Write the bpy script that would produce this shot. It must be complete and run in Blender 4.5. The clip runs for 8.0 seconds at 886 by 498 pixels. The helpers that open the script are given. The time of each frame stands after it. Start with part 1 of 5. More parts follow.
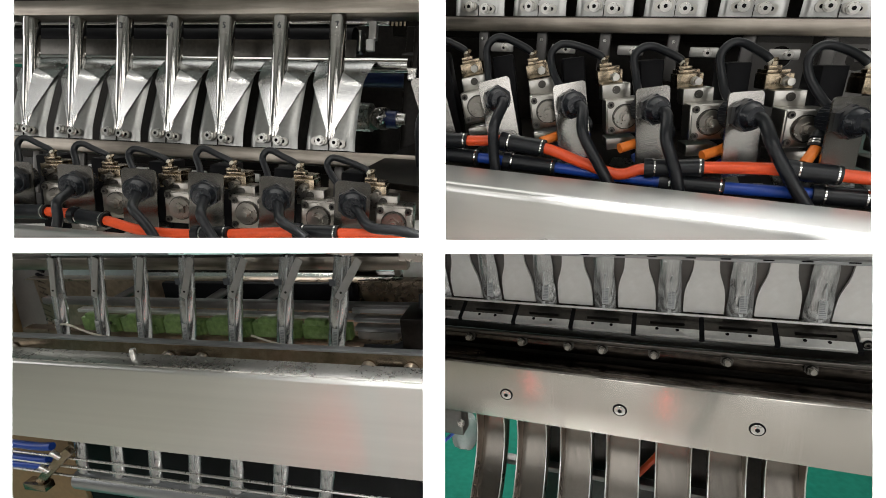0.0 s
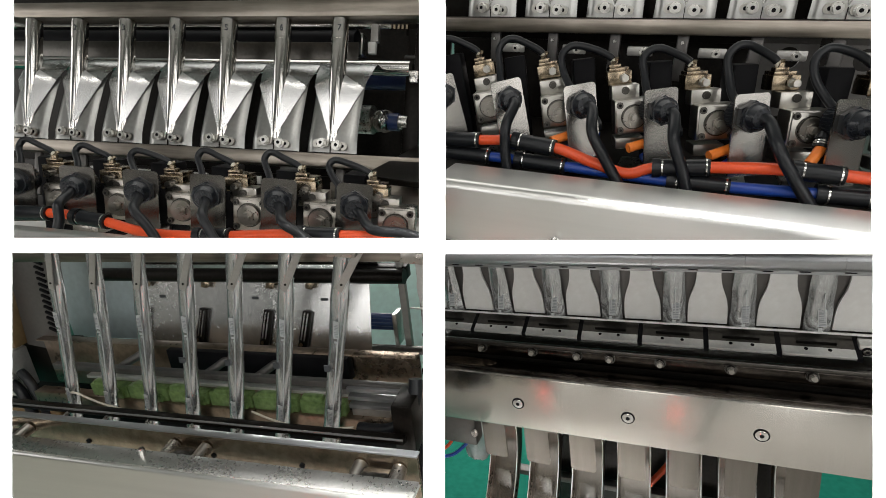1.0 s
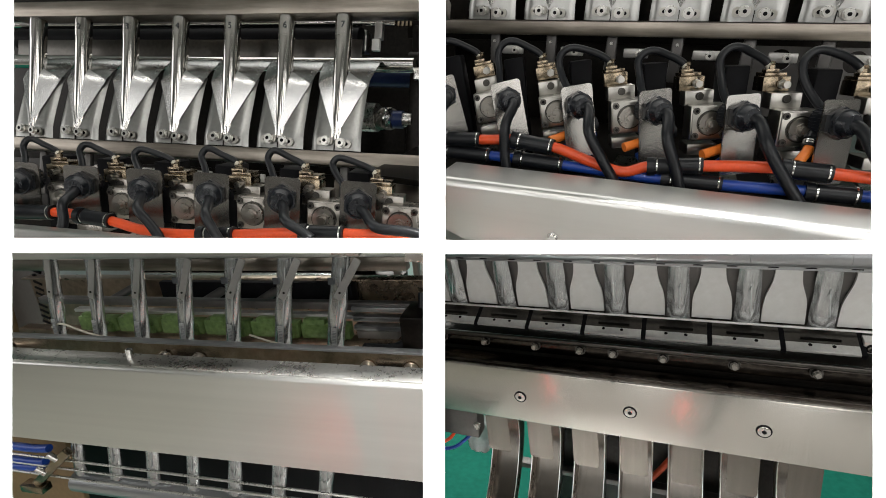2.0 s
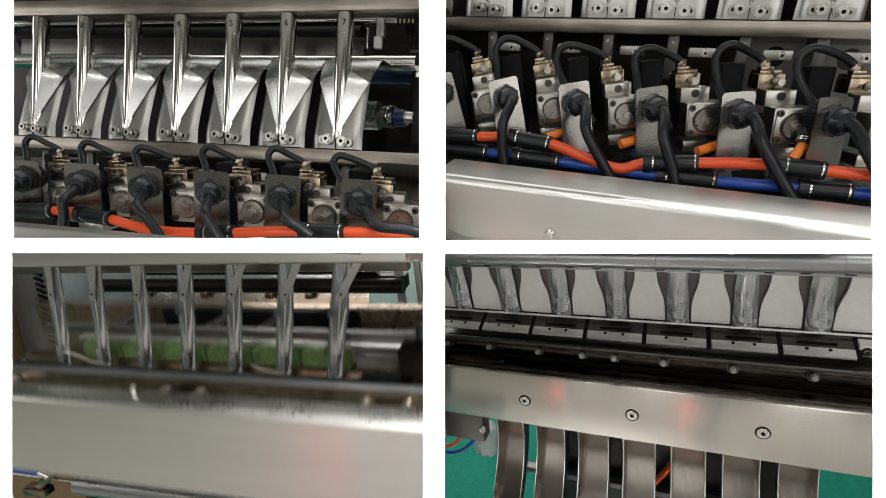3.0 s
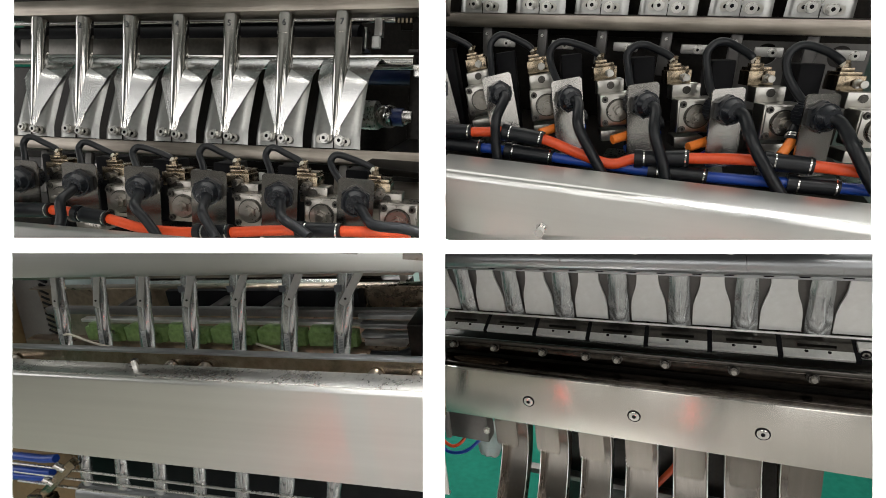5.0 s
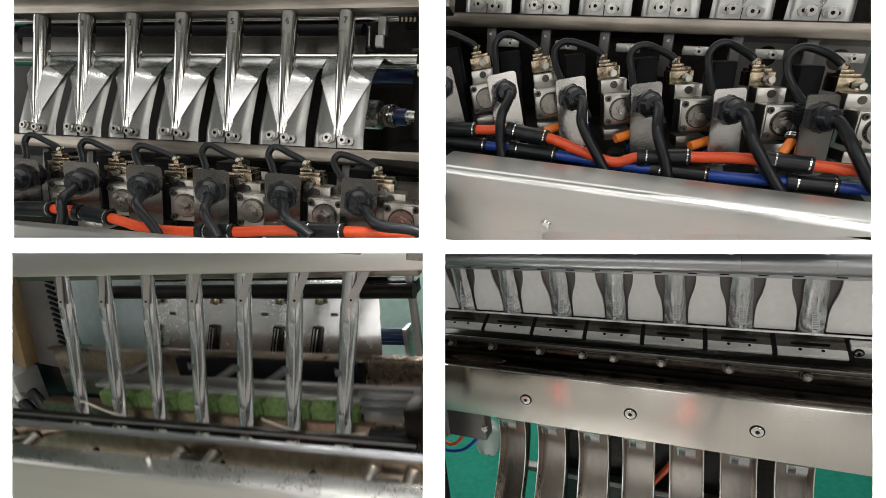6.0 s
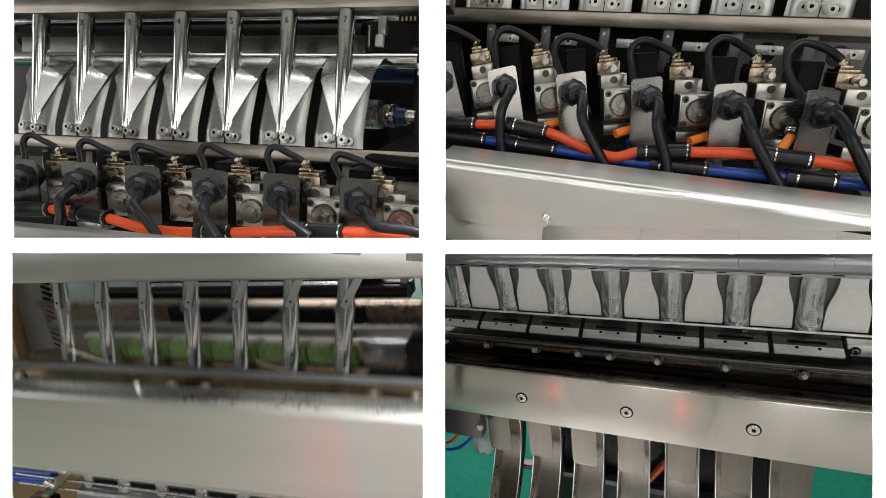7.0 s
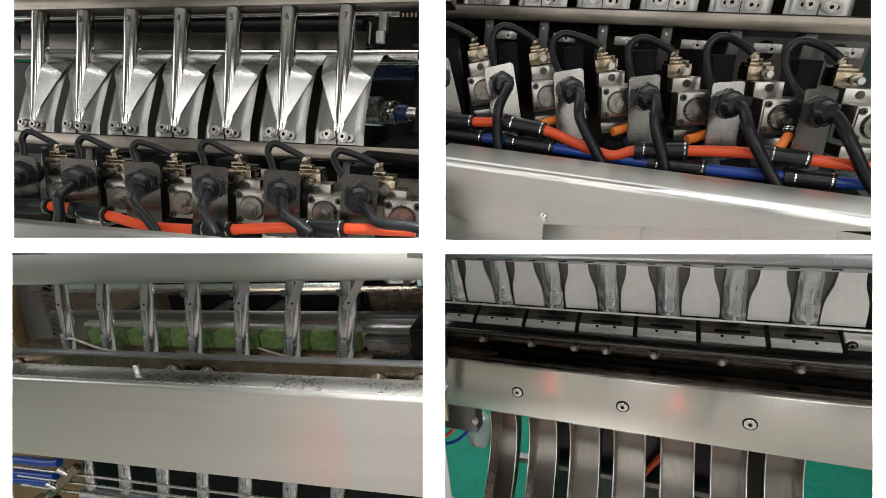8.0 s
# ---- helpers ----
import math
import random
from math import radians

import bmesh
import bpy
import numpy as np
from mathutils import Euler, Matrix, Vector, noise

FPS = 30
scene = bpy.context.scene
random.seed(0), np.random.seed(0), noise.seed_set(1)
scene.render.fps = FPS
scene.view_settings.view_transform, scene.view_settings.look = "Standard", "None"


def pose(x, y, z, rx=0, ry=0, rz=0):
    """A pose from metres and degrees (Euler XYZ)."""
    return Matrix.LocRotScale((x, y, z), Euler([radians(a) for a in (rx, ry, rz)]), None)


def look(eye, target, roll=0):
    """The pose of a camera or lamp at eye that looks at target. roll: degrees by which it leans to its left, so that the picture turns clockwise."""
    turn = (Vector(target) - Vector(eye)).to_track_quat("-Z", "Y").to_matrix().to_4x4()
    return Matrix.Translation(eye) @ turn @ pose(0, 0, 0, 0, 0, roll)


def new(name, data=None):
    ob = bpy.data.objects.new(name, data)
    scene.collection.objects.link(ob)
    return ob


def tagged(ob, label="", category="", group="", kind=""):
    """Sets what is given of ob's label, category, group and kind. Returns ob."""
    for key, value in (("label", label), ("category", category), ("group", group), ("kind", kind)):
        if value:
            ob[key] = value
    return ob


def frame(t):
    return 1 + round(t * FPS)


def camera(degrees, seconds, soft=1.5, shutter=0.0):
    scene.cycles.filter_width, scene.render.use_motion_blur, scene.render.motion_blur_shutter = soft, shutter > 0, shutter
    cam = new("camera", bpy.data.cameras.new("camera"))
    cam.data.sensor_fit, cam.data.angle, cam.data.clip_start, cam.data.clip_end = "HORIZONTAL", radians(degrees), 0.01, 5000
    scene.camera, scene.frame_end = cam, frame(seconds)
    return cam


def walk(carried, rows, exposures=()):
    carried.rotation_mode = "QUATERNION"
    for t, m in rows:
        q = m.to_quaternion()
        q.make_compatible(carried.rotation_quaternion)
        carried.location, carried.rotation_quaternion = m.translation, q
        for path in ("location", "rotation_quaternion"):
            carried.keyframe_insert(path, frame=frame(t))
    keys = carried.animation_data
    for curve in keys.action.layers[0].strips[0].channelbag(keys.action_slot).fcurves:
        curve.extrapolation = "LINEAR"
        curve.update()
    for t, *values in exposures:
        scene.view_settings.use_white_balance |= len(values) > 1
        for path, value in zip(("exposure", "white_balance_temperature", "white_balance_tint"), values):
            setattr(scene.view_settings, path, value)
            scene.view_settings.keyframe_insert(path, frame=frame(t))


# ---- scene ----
# A multi-lane packing machine: four of its stations behind a white panel with four openings.
LENS = 80.0
EYE = (0.0, 0.0, 1.5)
VIEW = pose(*EYE, -10, 0, 0)  # the way the eye looks: y forward, slightly down
cam = camera(LENS, 8.0, soft=0.85, shutter=0.9)
walk(cam, [(0.0, VIEW @ pose(0, 0, 0, 90, 0, 0)), (8.0, VIEW @ pose(0, 0, 0, 90, 0, 0))], exposures=[(0.0, 0.0), (8.0, 0.0)])

# ---- world and lights ----
world = bpy.data.worlds.new("workshop_air")
world.use_nodes = True
world.node_tree.nodes["Background"].inputs[0].default_value = (0.9, 0.95, 1.0, 1)
world.node_tree.nodes["Background"].inputs[1].default_value = 0.0015
scene.world = world


def lamp(name, at, size, watts, target, tint=(1.0, 0.97, 0.93), spread=180):
    data = bpy.data.lights.new(name, "AREA")
    data.shape, data.size, data.size_y, data.energy, data.color = "RECTANGLE", size[0], size[1], watts, tint
    data.spread = radians(spread)
    ob = new(name, data)
    ob.matrix_world = look(at, target)
    return ob


# rows of fluorescent tubes under the ceiling, bright windows along the aisle, added fill lamps at the side and over the
# white panel
lamp("tube_lamp_front", (0.4, 1.05, 3.05), (3.4, 0.9), 14, (0.4, 1.0, 0.0))
lamp("tube_lamp_aisle", (-0.3, -1.3, 3.05), (2.6, 0.30), 30, (-0.3, -1.3, 0.0), spread=120)
lamp("tube_lamp_back", (0.2, 3.3, 3.05), (3.4, 0.7), 110, (0.2, 2.6, 0.0))
# unseen, and parted so that the steel mirrors bright and dark bands
for x, w, e in ((-3.2, 0.9, 20), (-1.75, 0.8, 16), (0.15, 0.8, 16), (1.55, 1.0, 22), (3.1, 0.9, 18)):
    lamp("aisle_window", (x, -3.25, 1.75), (w, 2.3), e, (x * 0.7, 0.0, 1.7), (1.0, 0.98, 0.96))
# unseen lamp added on the left to brighten the film wings
lamp("side_fill_lamp", (-4.35, 0.4, 2.1), (2.4, 1.7), 27, (0.0, 0.6, 1.6), (1.0, 0.98, 0.96))
# added lamp with no source in the place, only to whiten the panel
lamp("panel_fill_lamp", (0.0, 0.20, 1.98), (0.62, 0.04), 8.4, (0.0, 0.290, 1.43), (1.0, 1.0, 1.0), 36)

# ---- materials ----


def material(name, colour, rough=0.5, metal=0.0, grain=40.0, vary=0.15, bump=0.05, stretch=(1, 1, 1), second=None, rvary=0.04,
             clear=0.0, alpha=1.0, gloss=0.5, bands=(1, 1, 1), brushed=0.0):
    """A surface with fine grain, a second, coarser variation and relief."""
    m = bpy.data.materials.new(name)
    m.use_nodes = True
    n, l = m.node_tree.nodes, m.node_tree.links
    b = n["Principled BSDF"]
    b.inputs["Metallic"].default_value = metal
    b.inputs["Transmission Weight"].default_value = clear
    b.inputs["Alpha"].default_value = alpha
    b.inputs["Specular IOR Level"].default_value = gloss
    if brushed:
        b.inputs["Anisotropic"].default_value = brushed
        way = n.new("ShaderNodeTangent")
        way.direction_type, way.uv_map = "UV_MAP", "grain"
        l.new(way.outputs[0], b.inputs["Tangent"])
    co = n.new("ShaderNodeTexCoord")
    mp = n.new("ShaderNodeMapping")
    mp.inputs["Scale"].default_value = stretch
    l.new(co.outputs["Object"], mp.inputs["Vector"])
    fine = n.new("ShaderNodeTexNoise")
    fine.inputs["Scale"].default_value, fine.inputs["Detail"].default_value = grain * 12, 3
    coarse = n.new("ShaderNodeTexNoise")
    coarse.inputs["Scale"].default_value, coarse.inputs["Detail"].default_value = grain, 5
    l.new(mp.outputs[0], fine.inputs["Vector"])
    mc = n.new("ShaderNodeMapping")
    mc.inputs["Scale"].default_value = bands
    l.new(co.outputs["Object"], mc.inputs["Vector"])
    l.new(mc.outputs[0], coarse.inputs["Vector"])
    add = n.new("ShaderNodeMath")
    add.operation = "MULTIPLY_ADD"
    l.new(fine.outputs[0], add.inputs[0])
    add.inputs[1].default_value = 0.5
    half = n.new("ShaderNodeMath")
    half.operation = "MULTIPLY"
    half.inputs[1].default_value = 0.5
    l.new(coarse.outputs[0], half.inputs[0])
    l.new(half.outputs[0], add.inputs[2])
    ramp = n.new("ShaderNodeValToRGB")
    second = second or colour
    lo = [c * (1 - vary) for c in second]
    hi = [min(1, c * (1 + vary)) for c in colour]
    ramp.color_ramp.elements[0].position, ramp.color_ramp.elements[1].position = 0.33, 0.67
    ramp.color_ramp.elements[0].color, ramp.color_ramp.elements[1].color = (*lo, 1), (*hi, 1)
    l.new(add.outputs[0], ramp.inputs[0])
    l.new(ramp.outputs[0], b.inputs["Base Color"])
    rr = n.new("ShaderNodeMapRange")
    rr.inputs[3].default_value, rr.inputs[4].default_value = max(0.02, rough - rvary), min(1, rough + rvary)
    l.new(add.outputs[0], rr.inputs[0])
    l.new(rr.outputs[0], b.inputs["Roughness"])
    bm_ = n.new("ShaderNodeBump")
    bm_.inputs["Strength"].default_value, bm_.inputs["Distance"].default_value = bump, 0.002
    l.new(fine.outputs[0], bm_.inputs["Height"])
    l.new(bm_.outputs[0], b.inputs["Normal"])
    return m


PAINT = material("white_paint", (0.88, 0.88, 0.88), 0.5, grain=3, vary=0.01, bump=0.0)
BRUSHED = material("brushed_steel", (0.71, 0.705, 0.68), 0.31, 1, grain=5, vary=0.05, bump=0.03, stretch=(0.03, 1, 1.6), rvary=0.06, brushed=0.45)
# the upright colour bands paint streaky reflections over the brushed grain
BRUSHED_UP = material("upright_brushed_steel", (0.64, 0.61, 0.57), 0.22, 1, grain=34, vary=0.07, bump=0.004, stretch=(1.0, 1, 0.02), bands=(1, 1, 0.04), rvary=0.05, brushed=0.9)
SLIDE = material("worn_slide_steel", (0.19, 0.175, 0.155), 0.25, 1, grain=12, vary=0.16, bump=0.004, stretch=(1, 1, 0.05), bands=(1, 1, 0.08))
BEAM = material("worn_beam_steel", (0.29, 0.262, 0.225), 0.32, 1, grain=14, vary=0.25, bump=0.06, stretch=(0.08, 1, 1), second=(0.22, 0.19, 0.16))
CHROME = material("polished_chrome", (0.72, 0.71, 0.69), 0.12, 1, grain=10, vary=0.05, bump=0.0, rvary=0.05)
STEEL = material("plain_steel", (0.62, 0.61, 0.58), 0.28, 1, grain=25, vary=0.12, bump=0.0, rvary=0.06)
# kept dark to put dimmer light into the metal
BRACKET = material("dimmed_bracket_steel", (0.15, 0.142, 0.13), 0.22, 1, grain=18, vary=0.1, bump=0.02)
CAST = material("cast_nickel", (0.32, 0.30, 0.27), 0.28, 1, grain=22, vary=0.08, bump=0.01)
FOIL = material("metallised_film", (0.74, 0.74, 0.73), 0.26, 1, grain=18, vary=0.03, bump=0.003)
# darker copy of FOIL, with the dark ceiling's reflection in its colour
FOIL_SHADED = material("shaded_metallised_film", (0.46, 0.465, 0.46), 0.27, 1, grain=14, vary=0.05, bump=0.003, rvary=0.05)
FORMER = material("satin_former_steel", (0.38, 0.38, 0.365), 0.32, 1, grain=16, vary=0.10, bump=0.05)
DARK = material("dark_steel_and_shade", (0.012, 0.010, 0.008), 0.36, 0.4, grain=14, vary=0.3, bump=0.01, second=(0.006, 0.005, 0.004), gloss=0.2)
OILY = material("glossy_oiled_bar", (0.060, 0.052, 0.045), 0.20, 1, grain=14, vary=0.5, bump=0.02, second=(0.020, 0.017, 0.014), rvary=0.10)
OILED = material("oiled_steel_and_shaded_film", (0.085, 0.080, 0.072), 0.30, 0.9, grain=16, vary=0.2, bump=0.01)
PALE = material("pale_ground_steel", (0.72, 0.72, 0.70), 0.42, 0.8, grain=20, vary=0.08, bump=0.04)
BROWN = material("oily_brown_and_shaded_steel", (0.27, 0.21, 0.155), 0.28, 0.9, grain=8, vary=0.2, bump=0.01, second=(0.17, 0.13, 0.095))
BLACK = material("black_plastic_and_shade", (0.005, 0.005, 0.006), 0.5, grain=40, vary=0.2, bump=0.02, gloss=0.08)
GLAND = material("blue_black_gland_plastic", (0.010, 0.012, 0.016), 0.28, grain=40, vary=0.2, bump=0.02, gloss=0.45)
RUBBER = material("black_cable_rubber", (0.008, 0.0092, 0.0115), 0.32, grain=60, vary=0.25, bump=0.05, gloss=0.36)
BRASS = material("nickel_brass", (0.36, 0.30, 0.22), 0.24, 1, grain=30, vary=0.12, bump=0.02, second=(0.20, 0.155, 0.10))
RED = material("orange_red_hose", (0.75, 0.085, 0.02), 0.30, grain=30, vary=0.08, bump=0.01)
ORANGE = material("orange_hose", (0.85, 0.22, 0.03), 0.30, grain=30, vary=0.08, bump=0.01)
BLUE = material("blue_hose", (0.012, 0.055, 0.32), 0.30, grain=30, vary=0.1, bump=0.01)
NAVY = material("navy_enamel", (0.012, 0.024, 0.085), 0.3, grain=30, vary=0.15, bump=0.02)
WHITE = material("white_plastic", (0.68, 0.68, 0.665), 0.42, grain=8, vary=0.05, bump=0.02, second=(0.64, 0.635, 0.605))
GREY = material("grey_sheet", (0.42, 0.41, 0.39), 0.40, 0.7, grain=12, vary=0.1, bump=0.04)
IRON = material("iron_grey_and_dim_film", (0.12, 0.115, 0.11), 0.42, 0.6, grain=12, vary=0.12, bump=0.02)
ROLLER = material("grey_roller", (0.36, 0.37, 0.38), 0.30, 0.8, grain=10, vary=0.03, bump=0.0, rvary=0.03)
TUBE = material("cloudy_film_tube", (0.54, 0.555, 0.56), 0.20, 0.8, grain=22, vary=0.22, bump=0.03, stretch=(2, 2, 0.08), second=(0.46, 0.47, 0.47), bands=(2.5, 2.5, 0.15), rvary=0.06)
LABEL = material("printed_label", (0.40, 0.415, 0.415), 0.45, grain=30, vary=0.05, bump=0.0)
FAINT = material("faint_label_ink", (0.20, 0.21, 0.22), 0.5, grain=30, vary=0.1, bump=0.0)
INK = material("label_ink", (0.05, 0.055, 0.06), 0.5, grain=30, vary=0.1, bump=0.0)
# the darker second green carries the blocks' shading
LEAF = material("green_block_plastic", (0.20, 0.30, 0.11), 0.30, grain=12, vary=0.22, bump=0.005, second=(0.10, 0.18, 0.05))
TEAL = material("teal_painted_wall", (0.38, 0.66, 0.60), 0.5, grain=4, vary=0.10, bump=0.02)
GREENFLOOR = material("green_floor_coating", (0.012, 0.17, 0.12), 0.22, grain=3, vary=0.08, bump=0.01, second=(0.010, 0.14, 0.10))
SCREEN = material("cloudy_screen", (0.46, 0.54, 0.55), 0.3, grain=6, vary=0.12, bump=0.01)
OCHRE = material("ochre_board", (0.17, 0.11, 0.05), 0.5, grain=10, vary=0.2, bump=0.03)
WALLS = material("grey_white_wall", (0.22, 0.22, 0.21), 0.6, grain=4, vary=0.05, bump=0.02)
CEILING = material("pale_ceiling_paint", (0.42, 0.42, 0.41), 0.7, grain=3, vary=0.04, bump=0.01)
OLIVE = material("olive_floor_tone", (0.42, 0.415, 0.355), 0.45, grain=3, vary=0.08, bump=0.01)
AISLE = material("grey_aisle_tone", (0.45, 0.44, 0.415), 0.45, grain=3, vary=0.06, bump=0.01)
WIRE = material("cream_wire", (0.62, 0.58, 0.48), 0.4, grain=30, vary=0.05, bump=0.0)
CLEARBAG = material("clear_bag", (0.75, 0.78, 0.78), 0.15, grain=20, vary=0.1, bump=0.3, clear=0.6)

# lighter copy of CAST for the more brightly lit valve bodies
NICKEL = material("lit_cast_nickel", (0.45, 0.435, 0.40), 0.30, 1, grain=22, vary=0.05, bump=0.008)
ROD = material("ground_rod_steel", (0.60, 0.585, 0.55), 0.09, 1, grain=12, vary=0.10, bump=0.0, bands=(1, 1, 0.05), rvary=0.05)
JAW = material("light_brown_jaw_steel", (0.58, 0.48, 0.37), 0.26, 1, grain=8, vary=0.18, bump=0.01, second=(0.36, 0.29, 0.22))
PLATE = material("worn_plate_steel", (0.40, 0.385, 0.36), 0.22, 1, grain=9, vary=0.08, bump=0.0, stretch=(1.0, 1, 0.05), bands=(1, 1, 0.1), rvary=0.05, brushed=0.6)
DRUM = material("dull_drum_steel", (0.80, 0.80, 0.79), 0.26, 1, grain=9, vary=0.18, bump=0.01, bands=(1, 1, 0.2), rvary=0.08)
# paler copy of TEAL, with daylight put into the colour
LITTEAL = material("lit_teal", (0.62, 0.86, 0.80), 0.4, grain=5, vary=0.12, bump=0.01)
EDGE = material("bright_edge_steel", (0.82, 0.81, 0.78), 0.30, 1, grain=20, vary=0.05, bump=0.0)

# ---- mesh helpers ----


def box(bm, c, s, bevel=0.0, turn=None):
    """A box of size s round c, in a bmesh."""
    r = bmesh.ops.create_cube(bm, size=1.0)
    m = Matrix.Translation(c) @ (turn or Matrix()) @ Matrix.Diagonal((*s, 1))
    bmesh.ops.transform(bm, matrix=m, verts=r["verts"])
    if bevel:
        es = list({e for v in r["verts"] for e in v.link_edges})
        bmesh.ops.bevel(bm, geom=es, offset=bevel, segments=2, affect="EDGES", profile=0.5)
    return bm


def rod(bm, p, q, r, seg=18, r2=None):
    """A round bar from p to q."""
    p, q = Vector(p), Vector(q)
    turn = (q - p).to_track_quat("Z", "Y").to_matrix().to_4x4()
    bmesh.ops.create_cone(bm, cap_ends=True, segments=seg, radius1=r, radius2=r if r2 is None else r2, depth=(q - p).length,
                          matrix=Matrix.Translation((p + q) / 2) @ turn)
    return bm


def hose(bm, pts, r, seg=10, steps=6):
    """A round hose along a smooth line through pts."""
    pts = [Vector(p) for p in pts]
    line = []
    for i in range(len(pts) - 1):
        a, b, c, d = pts[max(i - 1, 0)], pts[i], pts[i + 1], pts[min(i + 2, len(pts) - 1)]
        for k in range(steps):
            t = k / steps
            line.append(0.5 * ((2 * b) + (c - a) * t + (2 * a - 5 * b + 4 * c - d) * t * t + (3 * b - a - 3 * c + d) * t ** 3))
    line.append(pts[-1])
    rings, side = [], Vector((0.31, 0.2, 0.93))
    for i, p in enumerate(line):
        way = (line[min(i + 1, len(line) - 1)] - line[max(i - 1, 0)]).normalized()
        u = (side - way * side.dot(way)).normalized()
        side = u
        v = way.cross(u)
        rings.append([bm.verts.new(p + (u * math.cos(a) + v * math.sin(a)) * r) for a in (2 * math.pi * k / seg for k in range(seg))])
    for a, b in zip(rings, rings[1:]):
        for k in range(seg):
            bm.faces.new((a[k], a[(k + 1) % seg], b[(k + 1) % seg], b[k]))
    bm.faces.new(rings[0][::-1])
    bm.faces.new(rings[-1])
    return bm


def slab(bm, outline, thick, m=None):
    """A flat piece from an outline of (x, z), thick along +y."""
    m = m or Matrix()
    f = [bm.verts.new(m @ Vector((x, 0, z))) for x, z in outline]
    b = [bm.verts.new(m @ Vector((x, thick, z))) for x, z in outline]
    bm.faces.new(f)
    bm.faces.new(b[::-1])
    for i in range(len(f)):
        j = (i + 1) % len(f)
        bm.faces.new((f[j], f[i], b[i], b[j]))
    return bm


def rounded(w, h, r, cx=0.0, cz=0.0, n=4):
    """The outline of a rectangle with round corners."""
    out = []
    for k, (sx, sz) in enumerate(((1, 1), (-1, 1), (-1, -1), (1, -1))):
        for i in range(n + 1):
            a = math.pi / 2 * (k + i / n)
            out.append((cx + sx * (w / 2 - r) + r * math.cos(a), cz + sz * (h / 2 - r) + r * math.sin(a)))
    return out


def ring(bm, outline, hole, thick, m=None):
    """A flat piece with a hole: two outlines with the same number of points."""
    m = m or Matrix()
    rows = [[bm.verts.new(m @ Vector((x, y, z))) for x, z in line] for line, y in ((outline, 0), (hole, 0), (hole, thick), (outline, thick))]
    for a, b in zip(rows, rows[1:] + rows[:1]):
        for i in range(len(a)):
            j = (i + 1) % len(a)
            bm.faces.new((a[i], b[i], b[j], a[j]))
    return bm


def sheet(bm, grid, thick=0.0):
    """A surface over rows of points; with a thickness it is closed behind."""
    rows = [[bm.verts.new(p) for p in row] for row in grid]
    for a, b in zip(rows, rows[1:]):
        for i in range(len(a) - 1):
            bm.faces.new((a[i], a[i + 1], b[i + 1], b[i]))
    if thick:
        bmesh.ops.recalc_face_normals(bm, faces=bm.faces)
        bmesh.ops.solidify(bm, geom=bm.faces[:], thickness=thick)
    return bm


def bm_thick(bm, t):
    bmesh.ops.recalc_face_normals(bm, faces=bm.faces)
    bmesh.ops.solidify(bm, geom=bm.faces[:], thickness=t)
    return bm


def mesh_of(name, bm, mat, smooth=True):
    bmesh.ops.recalc_face_normals(bm, faces=bm.faces)
    me = bpy.data.meshes.new(name)
    bm.to_mesh(me)
    bm.free()
    co = np.empty(len(me.vertices) * 3)
    me.vertices.foreach_get("co", co)
    at = np.empty(len(me.loops), dtype=np.int32)
    me.loops.foreach_get("vertex_index", at)
    co = co.reshape(-1, 3)[at]
    me.uv_layers.new(name="grain").data.foreach_set("uv", np.column_stack((co[:, 2] + co[:, 1], co[:, 0])).ravel())
    me.materials.append(mat)
    if smooth:
        me.polygons.foreach_set("use_smooth", [True] * len(me.polygons))
        me.set_sharp_from_angle(angle=radians(35))
    return me


def part(name, bm, mat, parent, label="", at=None):
    """One mesh object under a thing or a part."""
    ob = new(name, mesh_of(name, bm, mat))
    ob.parent = parent
    if at is not None:
        ob.matrix_basis = at
    return tagged(ob, label)


def B():
    return bmesh.new()


# ---- the four stations: where each one stands ----
def station_pose(yaw, tilt, roll, x, y, z):
    return VIEW @ pose(x, y, z) @ pose(0, 0, 0, 0, roll, 0) @ pose(0, 0, 0, tilt, 0, 0) @ pose(0, 0, 0, 0, 0, yaw)


STATION = {
    "forming": station_pose(-11.542, 3.991, 4.002, -0.382, 0.728, 0.146),
    "valves": station_pose(-22.9, 25.0, -0.308, 0.231, 0.627, 0.275),
    "pulling": station_pose(-16.065, 17.556, -6.2, -0.364, 0.742, -0.043),
    "cutting": station_pose(-26.716, 15.334, -7.135, 0.253, 0.758, -0.114),
}
MEMBERS = {k: [] for k in STATION}
LANE = 0.08


def thing(name, station, label, category, at=None, group="", mesh=None, kind=""):
    """A thing of a station: an Empty, or one mesh, at a pose in the station's own space."""
    ob = new(name, mesh)
    at = at or Matrix()
    ob.matrix_world = STATION[station] @ at
    MEMBERS[station].append([ob, at, None])
    return tagged(ob, label, category, group, kind)


def moves(ob, way):
    """Gives a thing its own way: a function of time that returns a pose in the station's space."""
    for row in (r for rows in MEMBERS.values() for r in rows):
        if row[0] == ob:
            row[2] = way


# ---- the room ----
def slab_room(name, c, s, mat, label, category):
    ob = new(name, mesh_of(name, box(B(), (0, 0, 0), s), mat))
    ob.location = c
    return tagged(ob, label, category, kind="structure")


slab_room("floor", (0, 3.6, -0.05), (9, 5.8, 0.1), GREENFLOOR, "glossy green coated workshop floor", "floor")
# two unseen floors, toned olive and grey for the steel to mirror
slab_room("side_floor", (-3.025, -1.4, -0.05), (2.95, 4.2, 0.1), OLIVE, "unseen floor toned olive grey for the tint in the steel", "floor")
slab_room("aisle_floor", (1.475, -1.4, -0.05), (6.05, 4.2, 0.1), AISLE, "unseen aisle floor kept grey to brighten the steel", "floor")
